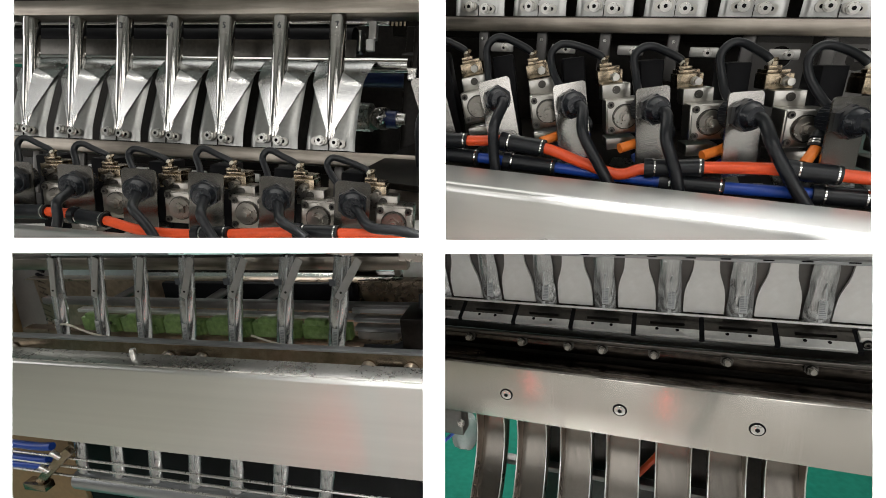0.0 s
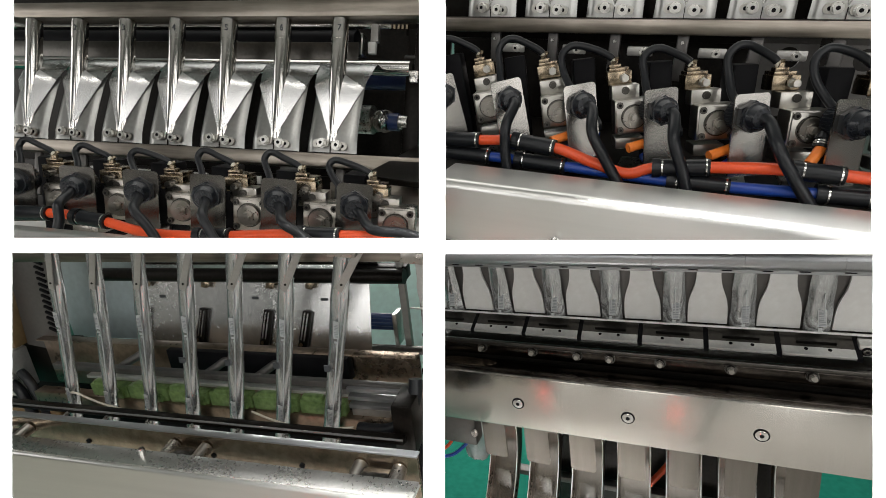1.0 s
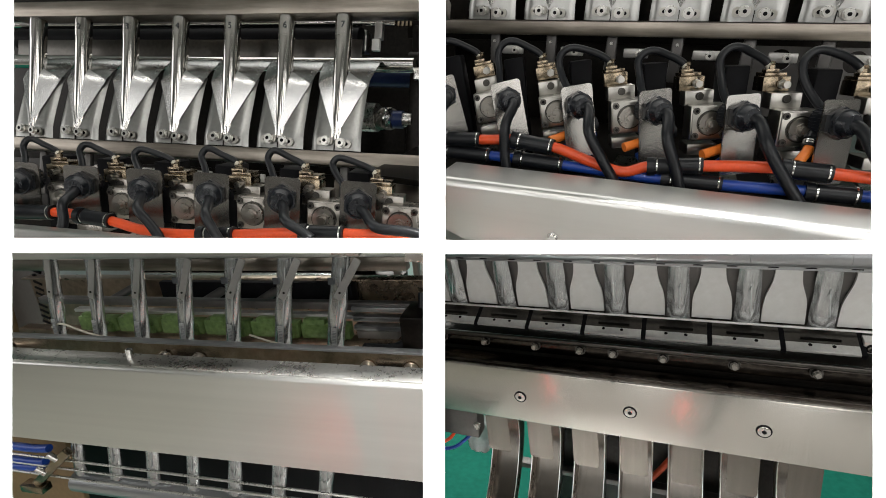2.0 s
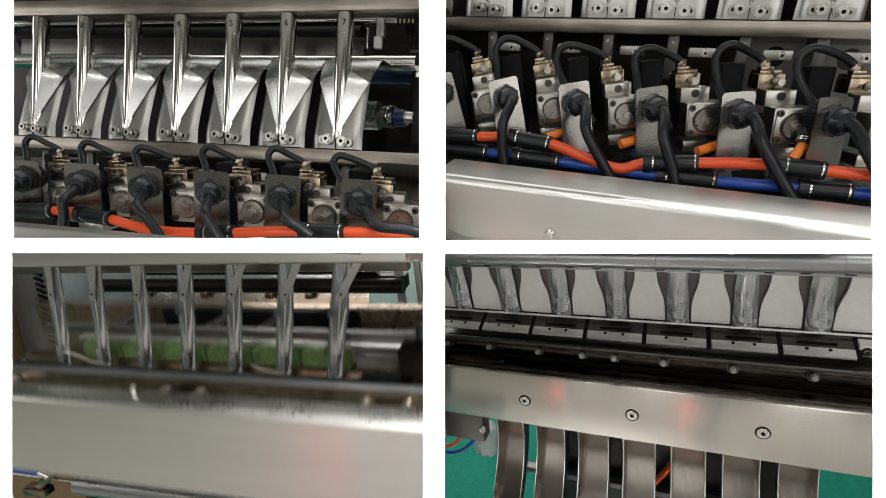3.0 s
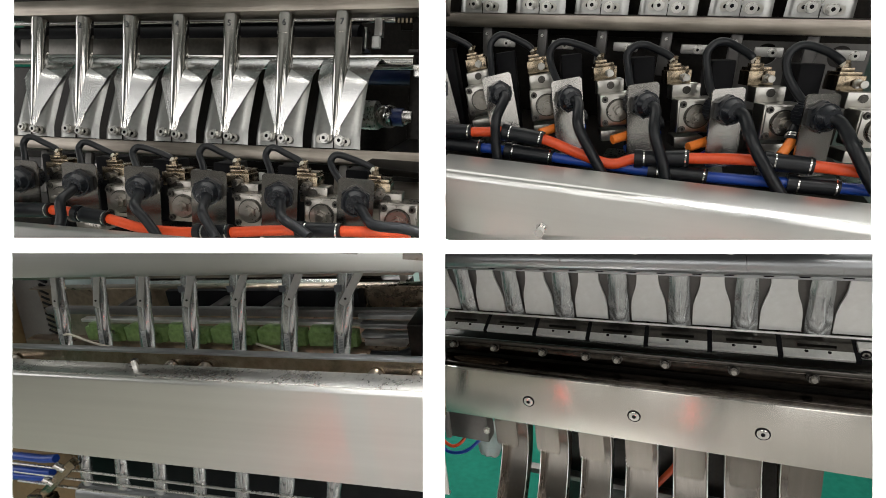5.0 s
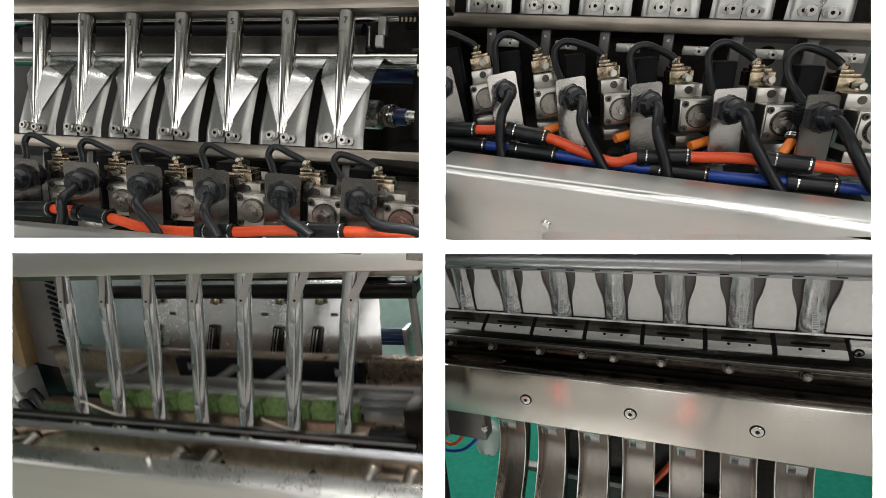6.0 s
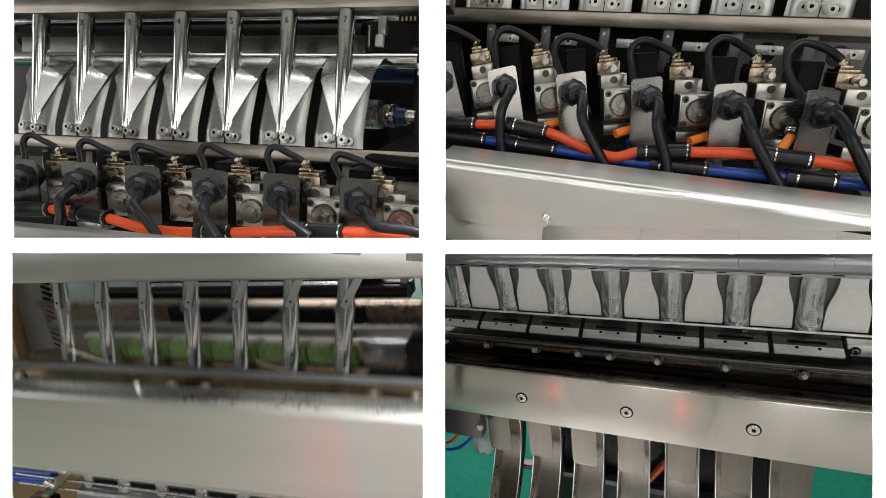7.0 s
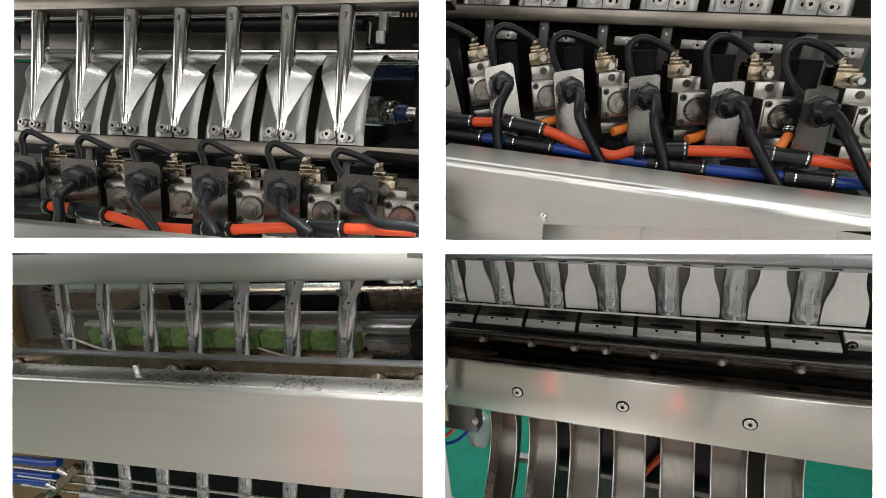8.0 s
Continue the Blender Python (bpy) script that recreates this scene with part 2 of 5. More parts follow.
slab_room("ceiling", (0, 1.5, 3.25), (9, 10, 0.1), CEILING, "plain pale workshop ceiling", "ceiling")
slab_room("wall_back", (0, 6.4, 1.6), (9, 0.1, 3.2), TEAL, "teal painted workshop wall", "wall")
slab_room("wall_front", (0, -3.4, 1.6), (9, 0.1, 3.2), WALLS, "plain pale workshop wall", "wall")
slab_room("wall_left", (-4.45, 1.5, 1.6), (0.1, 9.7, 3.2), WALLS, "plain pale workshop wall", "wall")
slab_room("wall_right", (4.45, 1.5, 1.6), (0.1, 9.7, 3.2), WALLS, "plain pale workshop wall", "wall")


def white_panel():
    """A thin white panel that stands on the floor, with four openings."""
    d, f = 0.30, 784 / math.tan(radians(LENS / 2))

    def span(x0, x1, y0, y1):
        a, b = (x0 - 784) / f * d, (x1 - 784) / f * d
        t, u = -(y0 - 441) / f * d, -(y1 - 441) / f * d
        return ((a + b) / 2, d, (t + u) / 2), (b - a, 0.0008, t - u)
    ob = new("white_panel")
    ob.matrix_world = VIEW
    tagged(ob, "plain white panel with four rectangular openings", "panel", kind="structure")
    for s in ((-40, 24, -40, 435), (-40, 21, 435, 905), (742.5, 788, -40, 435), (749, 787, 435, 905), (1542.5, 1610, -40, 435),
              (1545, 1610, 435, 905), (24, 742.5, 422, 435), (788, 1542.5, 426, 435), (21, 749, 435, 447.5), (787, 1545, 435, 449),
              (24, 742.5, -40, -25), (788, 1542.5, -40, -25), (21, 749, 893, 905), (787, 1545, 893, 905)):
        part("panel_strip", box(B(), *span(*s)), PAINT, ob)
    for sx in (-1, 1):
        p = VIEW @ Vector((sx * 0.259, d + 0.002, -0.13))
        post = new("panel_post", mesh_of("panel_post", box(B(), (0, 0, 0), (0.012, 0.012, p.z)), PAINT))
        post.location = (p.x, p.y, p.z / 2)
        tagged(post, "slim white post that carries the panel", "post", kind="structure")


white_panel()


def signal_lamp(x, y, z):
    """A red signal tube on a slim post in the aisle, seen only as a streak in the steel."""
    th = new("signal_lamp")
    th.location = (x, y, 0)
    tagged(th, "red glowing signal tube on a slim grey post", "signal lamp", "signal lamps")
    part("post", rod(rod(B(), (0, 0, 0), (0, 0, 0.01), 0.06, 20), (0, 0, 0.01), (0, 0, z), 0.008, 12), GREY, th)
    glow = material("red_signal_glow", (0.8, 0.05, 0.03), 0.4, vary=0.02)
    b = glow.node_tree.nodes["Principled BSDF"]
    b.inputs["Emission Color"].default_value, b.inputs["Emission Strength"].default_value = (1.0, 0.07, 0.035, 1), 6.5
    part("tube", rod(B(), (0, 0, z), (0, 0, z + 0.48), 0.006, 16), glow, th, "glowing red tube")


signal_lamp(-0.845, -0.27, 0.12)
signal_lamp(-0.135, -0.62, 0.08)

# ---- parts shared by the forming and the valve station ----


def bar(station, name, x0, x1, y0, y1, z0, z1, mat, label, category, bevel=0.0015):
    """A rectangular bar along the lanes."""
    c = ((x0 + x1) / 2, (y0 + y1) / 2, (z0 + z1) / 2)
    me = mesh_of(name, box(B(), (0, 0, 0), (x1 - x0, y1 - y0, z1 - z0), bevel), mat)
    return thing(name, station, label, category, pose(*c), mesh=me, kind="")


def round_bar(station, name, x0, x1, y, z, r, mat, label, category):
    me = mesh_of(name, rod(B(), (x0, 0, 0), (x1, 0, 0), r, 28), mat)
    return thing(name, station, label, category, pose(0, y, z), mesh=me)


def socket_screw(name, parent, at, r=0.0048):
    """A round head with a hexagon socket, on a washer, facing -y."""
    bm = B()
    rod(bm, (0, 0, 0), (0, -0.0012, 0), r * 1.35, 20)
    rod(bm, (0, -0.0012, 0), (0, -0.005, 0), r, 20)
    s = part(name, bm, STEEL, parent, "bright socket head screw on a washer", at)
    # black disc paints the dark inside of the hexagon
    part("socket", rod(B(), (0, -0.0046, 0), (0, -0.0052, 0), r * 0.5, 6), BLACK, s)
    return s


def clamp_pair(parent, z=0.016):
    """Two slotted clips with screws that hold the ends of the film."""
    for s in (-1, 1):
        bm = ring(B(), rounded(0.022, 0.0105, 0.005), rounded(0.014, 0.0045, 0.0021), 0.0025)
        c = part("clip", bm, NICKEL, parent, "slotted bright steel clip", pose(s * 0.0125, -0.0030, z - 0.005 - 0.0012 * s, 0, 6 * s, 0))
        # black backing paints the shade inside the clip's slot
        part("slot", slab(B(), rounded(0.0146, 0.0050, 0.0022), 0.0006), BLACK, c, "", pose(0, 0.0015, 0))
        socket_screw("screw", c, pose(s * -0.002, -0.0008, 0))


ROD_R, ROD_Y = 0.0105, 0.0100


def film_former(station, x, tall=True):
    """A shoulder of sheet steel with the film that folds round its rod."""
    th = thing("film_former", station, "satin steel forming shoulder with silver film folding to a point", "film former", pose(x, 0, 0),
               "forming shoulders")
    prof = ((0.0215, 0.0960), (0.0175, 0.0880), (0.0135, 0.0740), (0.0090, 0.0550), (0.0045, 0.0350), (0.0018, 0.0220), (0.0008, 0.0160), (0.0006, 0.0010))
    if not tall:
        prof = prof[2:]
    grid = []
    for y, z in prof:
        w = 0.0330 + 0.0010 * max(0.0, 1 - z / 0.03)
        grid.append([(u * w, y + 0.005 * abs(u) ** 8, z) for u in (-1 + i / 8 for i in range(17))])
    part("shoulder_plate", sheet(B(), grid, 0.0015), FORMER, th)
    # two flat wings of film run from a crease under the collar down to one point and wrap the rod
    for s in (-1, 1):
        grid = []
        for j in range(15):
            t = j / 14 if tall else 0.72 * j / 14
            a = Vector((s * ROD_R * t ** 0.9, ROD_Y - ROD_R * math.sqrt(max(0.0, 1 - t ** 1.8)) - 0.0005, 0.0175 + 0.0845 * t))
            b = Vector((s * 0.0342 * t, -0.0006 + 0.0165 * t ** 1.15, 0.0150 + 0.0730 * t))
            grid.append([a.lerp(b, k / 8) for k in range(9)])
        bm = sheet(B(), grid)
        part("film_wing", bm_thick(bm, 0.0005), FOIL, th, "bright silver metallised film wing with a sharp crease")
    if tall:
        # the collar: a wide sheet of film that comes over from behind and ends in the crease
        grid = []
        for q, (w, y0, y1, z0, z1) in enumerate(((0.0340, 0.0093, 0.0066, 0.1022, 0.0140), (0.0350, 0.0120, 0.0062, 0.1050, 0.0125), (0.0372, 0.0185, 0.0060, 0.1120, 0.0095), (0.0388, 0.0265, 0.0060, 0.1185, 0.0060),
                                                 (0.0398, 0.0360, 0.0040, 0.1245, 0.0030), (0.0401, 0.0460, 0.0015, 0.1280, 0.0010), (0.0402, 0.0580, 0.0, 0.1285, 0.0), (0.0402, 0.0740, 0.0, 0.1250, 0.0))):
            grid.append([(u * w, y0 + y1 * abs(u) + 0.0004 * math.sin(5 * u + q + 40 * x), z0 - z1 * abs(u) ** 1.3) for u in (-1 + i / 10 for i in range(21))])
        # same film as the wings, greyed for what it reflects
        part("film_collar", sheet(B(), grid, 0.0005), FOIL_SHADED, th, "metallised film coming over the shoulder, its darker reflection put into grey")
    part("seam", box(B(), (0, -0.0004, 0.007), (0.0009, 0.0014, 0.013)), DARK, th)
    clamp_pair(th)
    return th


def loop_cable(k, rise, deep, reach=0.0):
    """The bent line of the cable behind a gland, a little different at each lane."""
    a, b = 0.004 * math.sin(2.1 * k + 0.5), 0.10 * math.cos(1.7 * k)
    h = rise * (1 + b)
    line = ((0, 0.010, -0.018), (-0.014, 0.028, -0.010 + 0.1 * h), (-0.023 + a, 0.042, 0.30 * h), (-0.027 + a, 0.049, 0.70 * h), (-0.021 + a, 0.053, 0.95 * h),
            (-0.011 + a, 0.057, 1.0 * h), (0.004, 0.065, 0.86 * h), (0.016, 0.071, 0.70 * h), (0.021, 0.072, 0.60 * h))
    return [(x + reach * min(1.0, j / 6), 0.010 + (y - 0.010) * deep, z) for j, (x, y, z) in enumerate(line)]


def valve_unit(station, x, y, z, k, drop=0.085, lean=0.02, rise=0.042, low=0.1, tall=0.078, yaw=28, wide=0.034, deep=1.0, thick=0.0046, metal=None, back=0, body=None, roll=0, slope=0, reach=0.0):
    """A gland plate with its cable, and the valve blocks behind it."""
    thick *= 0.88
    th = thing("valve_unit", station, "small nickel valve with a black looped cable on a bracket", "valve", pose(x, y, z), "valve units")
    turn = pose(0, 0, 0, 0, 0, yaw) @ pose(0, 0, 0, back, 0, 0) @ pose(0, 0, 0, 0, roll, 0)
    body = body or NICKEL
    part("gland_plate", slab(B(), rounded(wide, tall, 0.004, 0, -tall / 2 + 0.003), 0.002, turn), metal or BRUSHED_UP, th, "bright brushed steel bracket plate")
    bm = B()
    rod(bm, turn @ Vector((0, 0.012, -0.018)), turn @ Vector((0, -0.005, -0.018)), 0.0150, 6)
    rod(bm, turn @ Vector((0, -0.005, -0.018)), turn @ Vector((0, -0.010, -0.018)), 0.0132, 24)
    rod(bm, turn @ Vector((0, -0.010, -0.018)), turn @ Vector((0, -0.017, -0.018)), 0.0118, 24, 0.0088)
    g = part("cable_gland", bm, GLAND, th, "ribbed black plastic cable gland")
    bm = B()
    for j in range(28):
        a = 2 * math.pi * j / 28
        c = turn @ Vector((0.0136 * math.cos(a), 0.014, -0.018 + 0.0136 * math.sin(a)))
        box(bm, c, (0.0013, 0.013, 0.0013), 0, turn)
    rod(bm, turn @ Vector((0, 0.006, -0.018)), turn @ Vector((0, 0.0215, -0.018)), 0.0134, 24)
    rod(bm, turn @ Vector((0, 0.0215, -0.018)), turn @ Vector((0, 0.027, -0.018)), 0.0120, 20, 0.0070)
    part("grip_ring", bm, GLAND, g)
    s = math.sin(1.3 * k)
    f = 0.014 if yaw > 25 else 0.006
    sx = 0.0125 if yaw > 20 else 0.0055
    pts = (turn @ Vector((0, -0.012, -0.018)), turn @ Vector((0.001 + lean * 0.08, -0.021, -0.0225)), (sx + lean * 0.26, -0.026 - f, -0.038), (sx + lean * 0.66 + 0.002 * s, -0.028 - f, -0.012 - 0.62 * drop),
           (sx + lean, -0.030 - f, -drop))
    part("power_cable", hose(B(), pts, 0.0056 if yaw > 25 else 0.0048, 14, 8), RUBBER, th, "thick matt black cable")
    loop = loop_cable(k, rise, deep, reach)
    part("looped_cable", hose(B(), loop, thick, 14, 8), RUBBER, th, "black cable bent into a loop")
    tip = Vector(loop[-1])
    t2 = pose(0, 0, 0, 0, 0, 0.5 * yaw) @ pose(0, 0, 0, slope, 0, 0) @ pose(0, 0, 0, 0, 0.8 * roll, 0)
    part("solenoid", box(B(), (-0.006 + reach, 0.085, 0.01 - low / 2), (0.024, 0.040, low + 0.02), 0.002, t2), BLACK, th, "tall matt black coil housing")
    n = t2.to_3x3() @ Vector((0, -1, 0))
    up = t2.to_3x3() @ Vector((0, 0, 1))
    right = t2.to_3x3() @ Vector((1, 0, 0))
    o = Vector((0.052 + 0.8 * reach, 0.038, -0.032))
    # a stair of blocks that climbs away behind the valve body
    brass = tip + Vector((0.008, 0.004, -0.020))
    c = brass.lerp(o, 0.46) + up * 0.003
    mb = part("manifold_block", box(B(), c, (0.029, 0.024, 0.016), 0.0010, t2), body, th, "milled steel block")
    e = c + n * 0.0121 + up * 0.002
    part("eye_screw", rod(rod(B(), e, e + n * 0.0012, 0.0042, 18), e, e + n * 0.0018, 0.0026, 10), OILED, mb)
    c = brass
    bb = part("brass_block", box(box(B(), c, (0.026, 0.028, 0.015), 0.0010, t2), c + up * 0.0090 - n * 0.004, (0.021, 0.026, 0.004), 0.0006, t2), BRASS, th, "yellowish nickel plated block")
    e = c + n * 0.014 + right * 0.004
    k2 = rod(rod(B(), e, e + n * 0.012, 0.0026, 12), e + n * 0.012, e + n * 0.016, 0.0036, 20)
    part("knob", rod(k2, e + n * 0.002, e + n * 0.005, 0.0048, 6), body, bb, "bright adjusting screw")
    e = c + up * 0.0110 + n * 0.004 - right * 0.004
    part("terminal", rod(box(B(), e + up * 0.002, (0.013, 0.011, 0.004), 0.0008, t2), e + up * 0.004, e + up * 0.0075, 0.0042, 6), BRASS, bb)
    part("wire_end", hose(B(), (tip, tip + Vector((0.006, 0.0, 0.001)), e + up * 0.007), 0.0017, 8, 5), BRASS, bb)
    part("tape", rod(B(), tip, tip.lerp(e, 0.5), 0.0034, 10, 0.0024), WIRE, bb)
    vb = part("valve_body", box(B(), o, (0.038, 0.030, 0.036), 0.0025, t2), body, th, "bright cast valve body")
    c = o + n * 0.015
    part("face_plate", box(B(), c + n * 0.0008, (0.0345, 0.0024, 0.0325), 0.0008, t2), body, vb, "square bolted face plate")
    c = c + n * 0.002
    part("cap_groove", rod(B(), c, c + n * 0.0006, 0.0130, 28), OILED, vb)
    bm = rod(B(), c, c + n * 0.004, 0.0118, 28, 0.0112)
    rod(bm, c + n * 0.004, c + n * 0.007, 0.0066, 6)
    rod(bm, c + n * 0.007, c + n * 0.013, 0.0040, 16)
    part("valve_cap", bm, CAST, vb, "round cap with a centre screw")
    for sx in (-1, 1):
        for sz in (-1, 1):
            p = c + t2.to_3x3() @ Vector((sx * 0.0138, 0, sz * 0.0128))
            part("corner_screw", rod(rod(B(), p, p + n * 0.0022, 0.0030, 12), p, p + n * 0.0006, 0.0036, 12), OILED, vb)
            part("screw_socket", rod(B(), p + n * 0.0022, p + n * 0.0024, 0.0016, 6), BLACK, vb)
    part("bracket_foot", box(B(), (0.050, 0.056, -0.064), (0.030, 0.034, 0.012), 0.001, t2), body, th)
    return th


def hose_run(station, name, pts, mat, colour, r=0.0058, sleeves=(), at=None):
    """A coloured air hose with black sleeves; sleeves are (from, to) along its points."""
    th = thing(name, station, colour + " air hose with black sleeves", "hose", at)
    part("tube", hose(B(), pts, r, 12, 8), mat, th)
    for a, b in sleeves:
        a, b = Vector(a), Vector(b)
        w = (b - a).normalized()
        s = part("sleeve", rod(rod(B(), a, b, r * 1.5, 16), a - w * 0.001, a + w * 0.006, r * 1.7, 16), RUBBER, th, "matt black rubber sleeve")
        part("clamp_ring", rod(B(), b - w * 0.004, b - w * 0.0025, r * 1.58, 16), CHROME, s, "thin bright clamp ring")
        part("clamp_ring", rod(B(), a + w * 0.0075, a + w * 0.009, r * 1.58, 16), CHROME, s, "thin bright clamp ring")
    return th


# ---- the forming station ----
F_ = "forming"
bar(F_, "upper_beam", -0.285, 0.374, 0.0, 0.03, 0.173, 0.194, BEAM, "worn brushed steel cross beam above the rods", "beam")
bar(F_, "lower_beam", -0.285, 0.374, 0.0, 0.03, -0.018, 0.0, BEAM, "worn brushed steel cross beam under the shoulders", "beam")


def forming_rod(i):
    th = thing("forming_rod", F_, "polished steel forming rod with a stamped number", "rod", pose((i - 3) * LANE, ROD_Y, 0), "forming rods")
    bm = rod(B(), (0, 0.0002, 0.172), (0, 0.0002, 0.016), ROD_R, 40)
    rod(bm, (0, 0.003, 0.016), (0, 0.003, 0.001), 0.008, 24)
    part("shaft", bm, ROD, th)
    part("split_sleeve", rod(B(), (0, 0, 0.1695), (0, 0, 0.146), 0.0108, 36), ROD, th)
    if i:
        cu = bpy.data.curves.new("digit", "FONT")
        cu.body, cu.size, cu.align_x, cu.extrude = str(i + 1), 0.011, "CENTER", 0.0003
        ob = new("number", cu)
        dg = bpy.context.evaluated_depsgraph_get()
        me = bpy.data.meshes.new_from_object(ob.evaluated_get(dg))
        bpy.data.objects.remove(ob)
        me.materials.clear()
        me.materials.append(INK)
        ob = new("number", me)
        ob.parent = th
        ob.matrix_basis = pose(0.003, -0.0112, 0.155, 90, 0, 0)
    return th


for i in range(7):
    forming_rod(i)
    film_former(F_, (i - 3) * LANE)

round_bar(F_, "guide_rod", -0.42, 0.285, 0.08, 0.190, 0.005, CHROME, "thin polished guide rod behind the forming rods", "rod")
# black in place of the shade on this roller
round_bar(F_, "feed_roller", -0.36, 0.235, 0.085, 0.166, 0.018, BLACK, "film roller with its shade put into black", "roller")
round_bar(F_, "drive_roller", -0.45, 0.20, 0.14, 0.215, 0.022, BLACK, "black rubber roller in the shade", "roller")
round_bar(F_, "shoulder_shaft", -0.36, 0.322, 0.062, 0.126, 0.0102, CHROME, "polished shaft that carries the shoulders", "shaft")
# silver film given a dark colour for the shade it hangs in
bar(F_, "film_web", -0.34, 0.246, 0.060, 0.062, 0.128, 0.160, OILED, "sheet of film behind the shoulders, its shade put into dark grey", "film")
# two near-black sheets stand in for the shade inside the machine
bar(F_, "rear_plate", -1.0, 0.33, 0.27, 0.28, -0.02, 0.36, DARK, "dark sheet for the shade behind the forming rods", "plate")
bar(F_, "lower_shade_sheet", -0.56, 0.35, 0.13, 0.14, -0.145, -0.022, DARK, "dark sheet for the shade behind the valves", "plate")


def side_bracket():
    th = thing("side_bracket", F_, "grey steel side bracket with a toothed rule and levers", "bracket", Matrix())
    part("upright", box(B(), (0.318, 0.1, 0.09), (0.024, 0.012, 0.20), 0.001), DARK, th)
    part("arm", box(B(), (0.262, 0.08, 0.184), (0.011, 0.01, 0.036), 0.001), GREY, th)
    part("tip", box(B(), (0.259, 0.079, 0.158), (0.011, 0.008, 0.016), 0.001), WHITE, th, "pale plastic tip")
    part("block", box(B(), (0.229, 0.105, 0.170), (0.017, 0.02, 0.030), 0.001), STEEL, th)
    part("lever", box(B(), (0.325, 0.07, 0.117), (0.012, 0.006, 0.016), 0.001), STEEL, th)
    part("lever_arm", box(B(), (0.327, 0.075, 0.150), (0.007, 0.006, 0.055), 0.001), DARK, th)
    bm = B()
    for j in range(5):
        box(bm, (0.282 + j * 0.006, 0.085, 0.189), (0.003, 0.004, 0.006))
    part("teeth", bm, BRASS, th)
    part("collar", rod(B(), (0.306, 0.09, 0.14), (0.322, 0.09, 0.14), 0.012, 20), DARK, th)


def drive_motor():
    th = thing("drive_motor", F_, "dark blue enamelled motor behind the side bracket", "motor", Matrix())
    part("housing", rod(B(), (0.225, 0.14, 0.132), (0.300, 0.14, 0.132), 0.017, 24), NAVY, th)
    part("flange", rod(B(), (0.300, 0.14, 0.132), (0.306, 0.14, 0.132), 0.019, 24), DARK, th)
    part("eye", rod(rod(B(), (0.262, 0.122, 0.142), (0.262, 0.119, 0.142), 0.005, 16), (0.262, 0.119, 0.142), (0.262, 0.118, 0.142), 0.002, 6), STEEL, th)


def tension_roller():
    th = thing("tension_roller", F_, "short steel roller end with a blue bearing and crumpled film", "roller", Matrix())
    part("roller_end", rod(B(), (0.215, 0.1, 0.062), (0.260, 0.1, 0.062), 0.0205, 36), STEEL, th)
    for j in range(4):
        x = 0.263 + 0.0045 * j
        part("coil", rod(rod(B(), (x, 0.1, 0.061), (x + 0.0024, 0.1 - 0.001 * j, 0.060), 0.0150 + 0.0012 * (j % 2), 26), (x + 0.0024, 0.1, 0.060), (x + 0.0045, 0.1, 0.060), 0.0125, 20), CAST, th, "ribbed steel collar")
    bm = B()
    bmesh.ops.create_icosphere(bm, subdivisions=3, radius=0.0105, matrix=Matrix.Translation((0.279, 0.088, 0.062)))
    for v in bm.verts:
        v.co += (v.co - Vector((0.279, 0.088, 0.062))) * noise.noise(v.co * 160) * 0.7
        v.co.x = 0.279 + (v.co.x - 0.279) * 0.55
    part("crumpled_film", bm, FOIL, th, "crumpled silver film")
    part("bearing", rod(B(), (0.284, 0.1, 0.060), (0.299, 0.1, 0.060), 0.0125, 24), NAVY, th, "blue bearing sleeve")
    part("spindle", rod(rod(B(), (0.299, 0.1, 0.060), (0.312, 0.1, 0.060), 0.0100, 20), (0.312, 0.1, 0.06), (0.330, 0.1, 0.06), 0.0045, 14), STEEL, th)


side_bracket()
drive_motor()
tension_roller()


def slotted_plate():
    me = mesh_of("slotted_plate", box(B(), (0, 0, 0), (0.16, 0.004, 0.055), 0.001), BEAM)
    th = thing("slotted_plate", F_, "tan steel plate with one long slot under the beam", "plate", pose(0.31, 0.03, -0.062), mesh=me)
    # flat black piece drawn as the dark of a slot
    part("slot", slab(B(), rounded(0.095, 0.006, 0.0029), 0.001), BLACK, th, "", pose(-0.005, -0.0027, -0.006, 0, -4, 0))
    return th


slotted_plate()
# film in dark grey: the dim light under the beam is in the colour
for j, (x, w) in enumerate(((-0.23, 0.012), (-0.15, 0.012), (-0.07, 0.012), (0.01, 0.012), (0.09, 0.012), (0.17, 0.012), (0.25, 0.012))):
    round_tail = thing("film_tail", F_, "film tube leaving the beam downwards, its dimness put into grey", "film tube", pose(x, 0.014, -0.05), "film tails",
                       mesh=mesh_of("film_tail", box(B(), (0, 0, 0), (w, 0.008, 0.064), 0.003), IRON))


def latch(station, x, y, z):
    th = thing("latch", station, "small steel latch with one screw", "latch", pose(x, y, z), "latches")
    part("base", box(B(), (0, 0, 0), (0.03, 0.004, 0.011), 0.0015), GREY, th)
    socket_screw("screw", th, pose(0.004, -0.002, 0), 0.0036)
    return th


for i in range(6):
    latch(F_, -0.19 + i * LANE, 0.0, -0.040)
    # BRACKET and CAST put this station's weaker light into darker metals
    valve_unit(F_, -0.06 + i * LANE, -0.16, -0.048, i, (0.066, 0.068, 0.066, 0.062, 0.053, 0.044)[i], (-0.004, 0.004, 0.042, 0.026, 0.040, 0.072)[i], 0.030, (0.075, 0.075, 0.075, 0.072, 0.060, 0.050)[i], 0.066, 22, 0.034, 0.6, 0.0040, BRACKET, 13, CAST, reach=-0.024, slope=11)

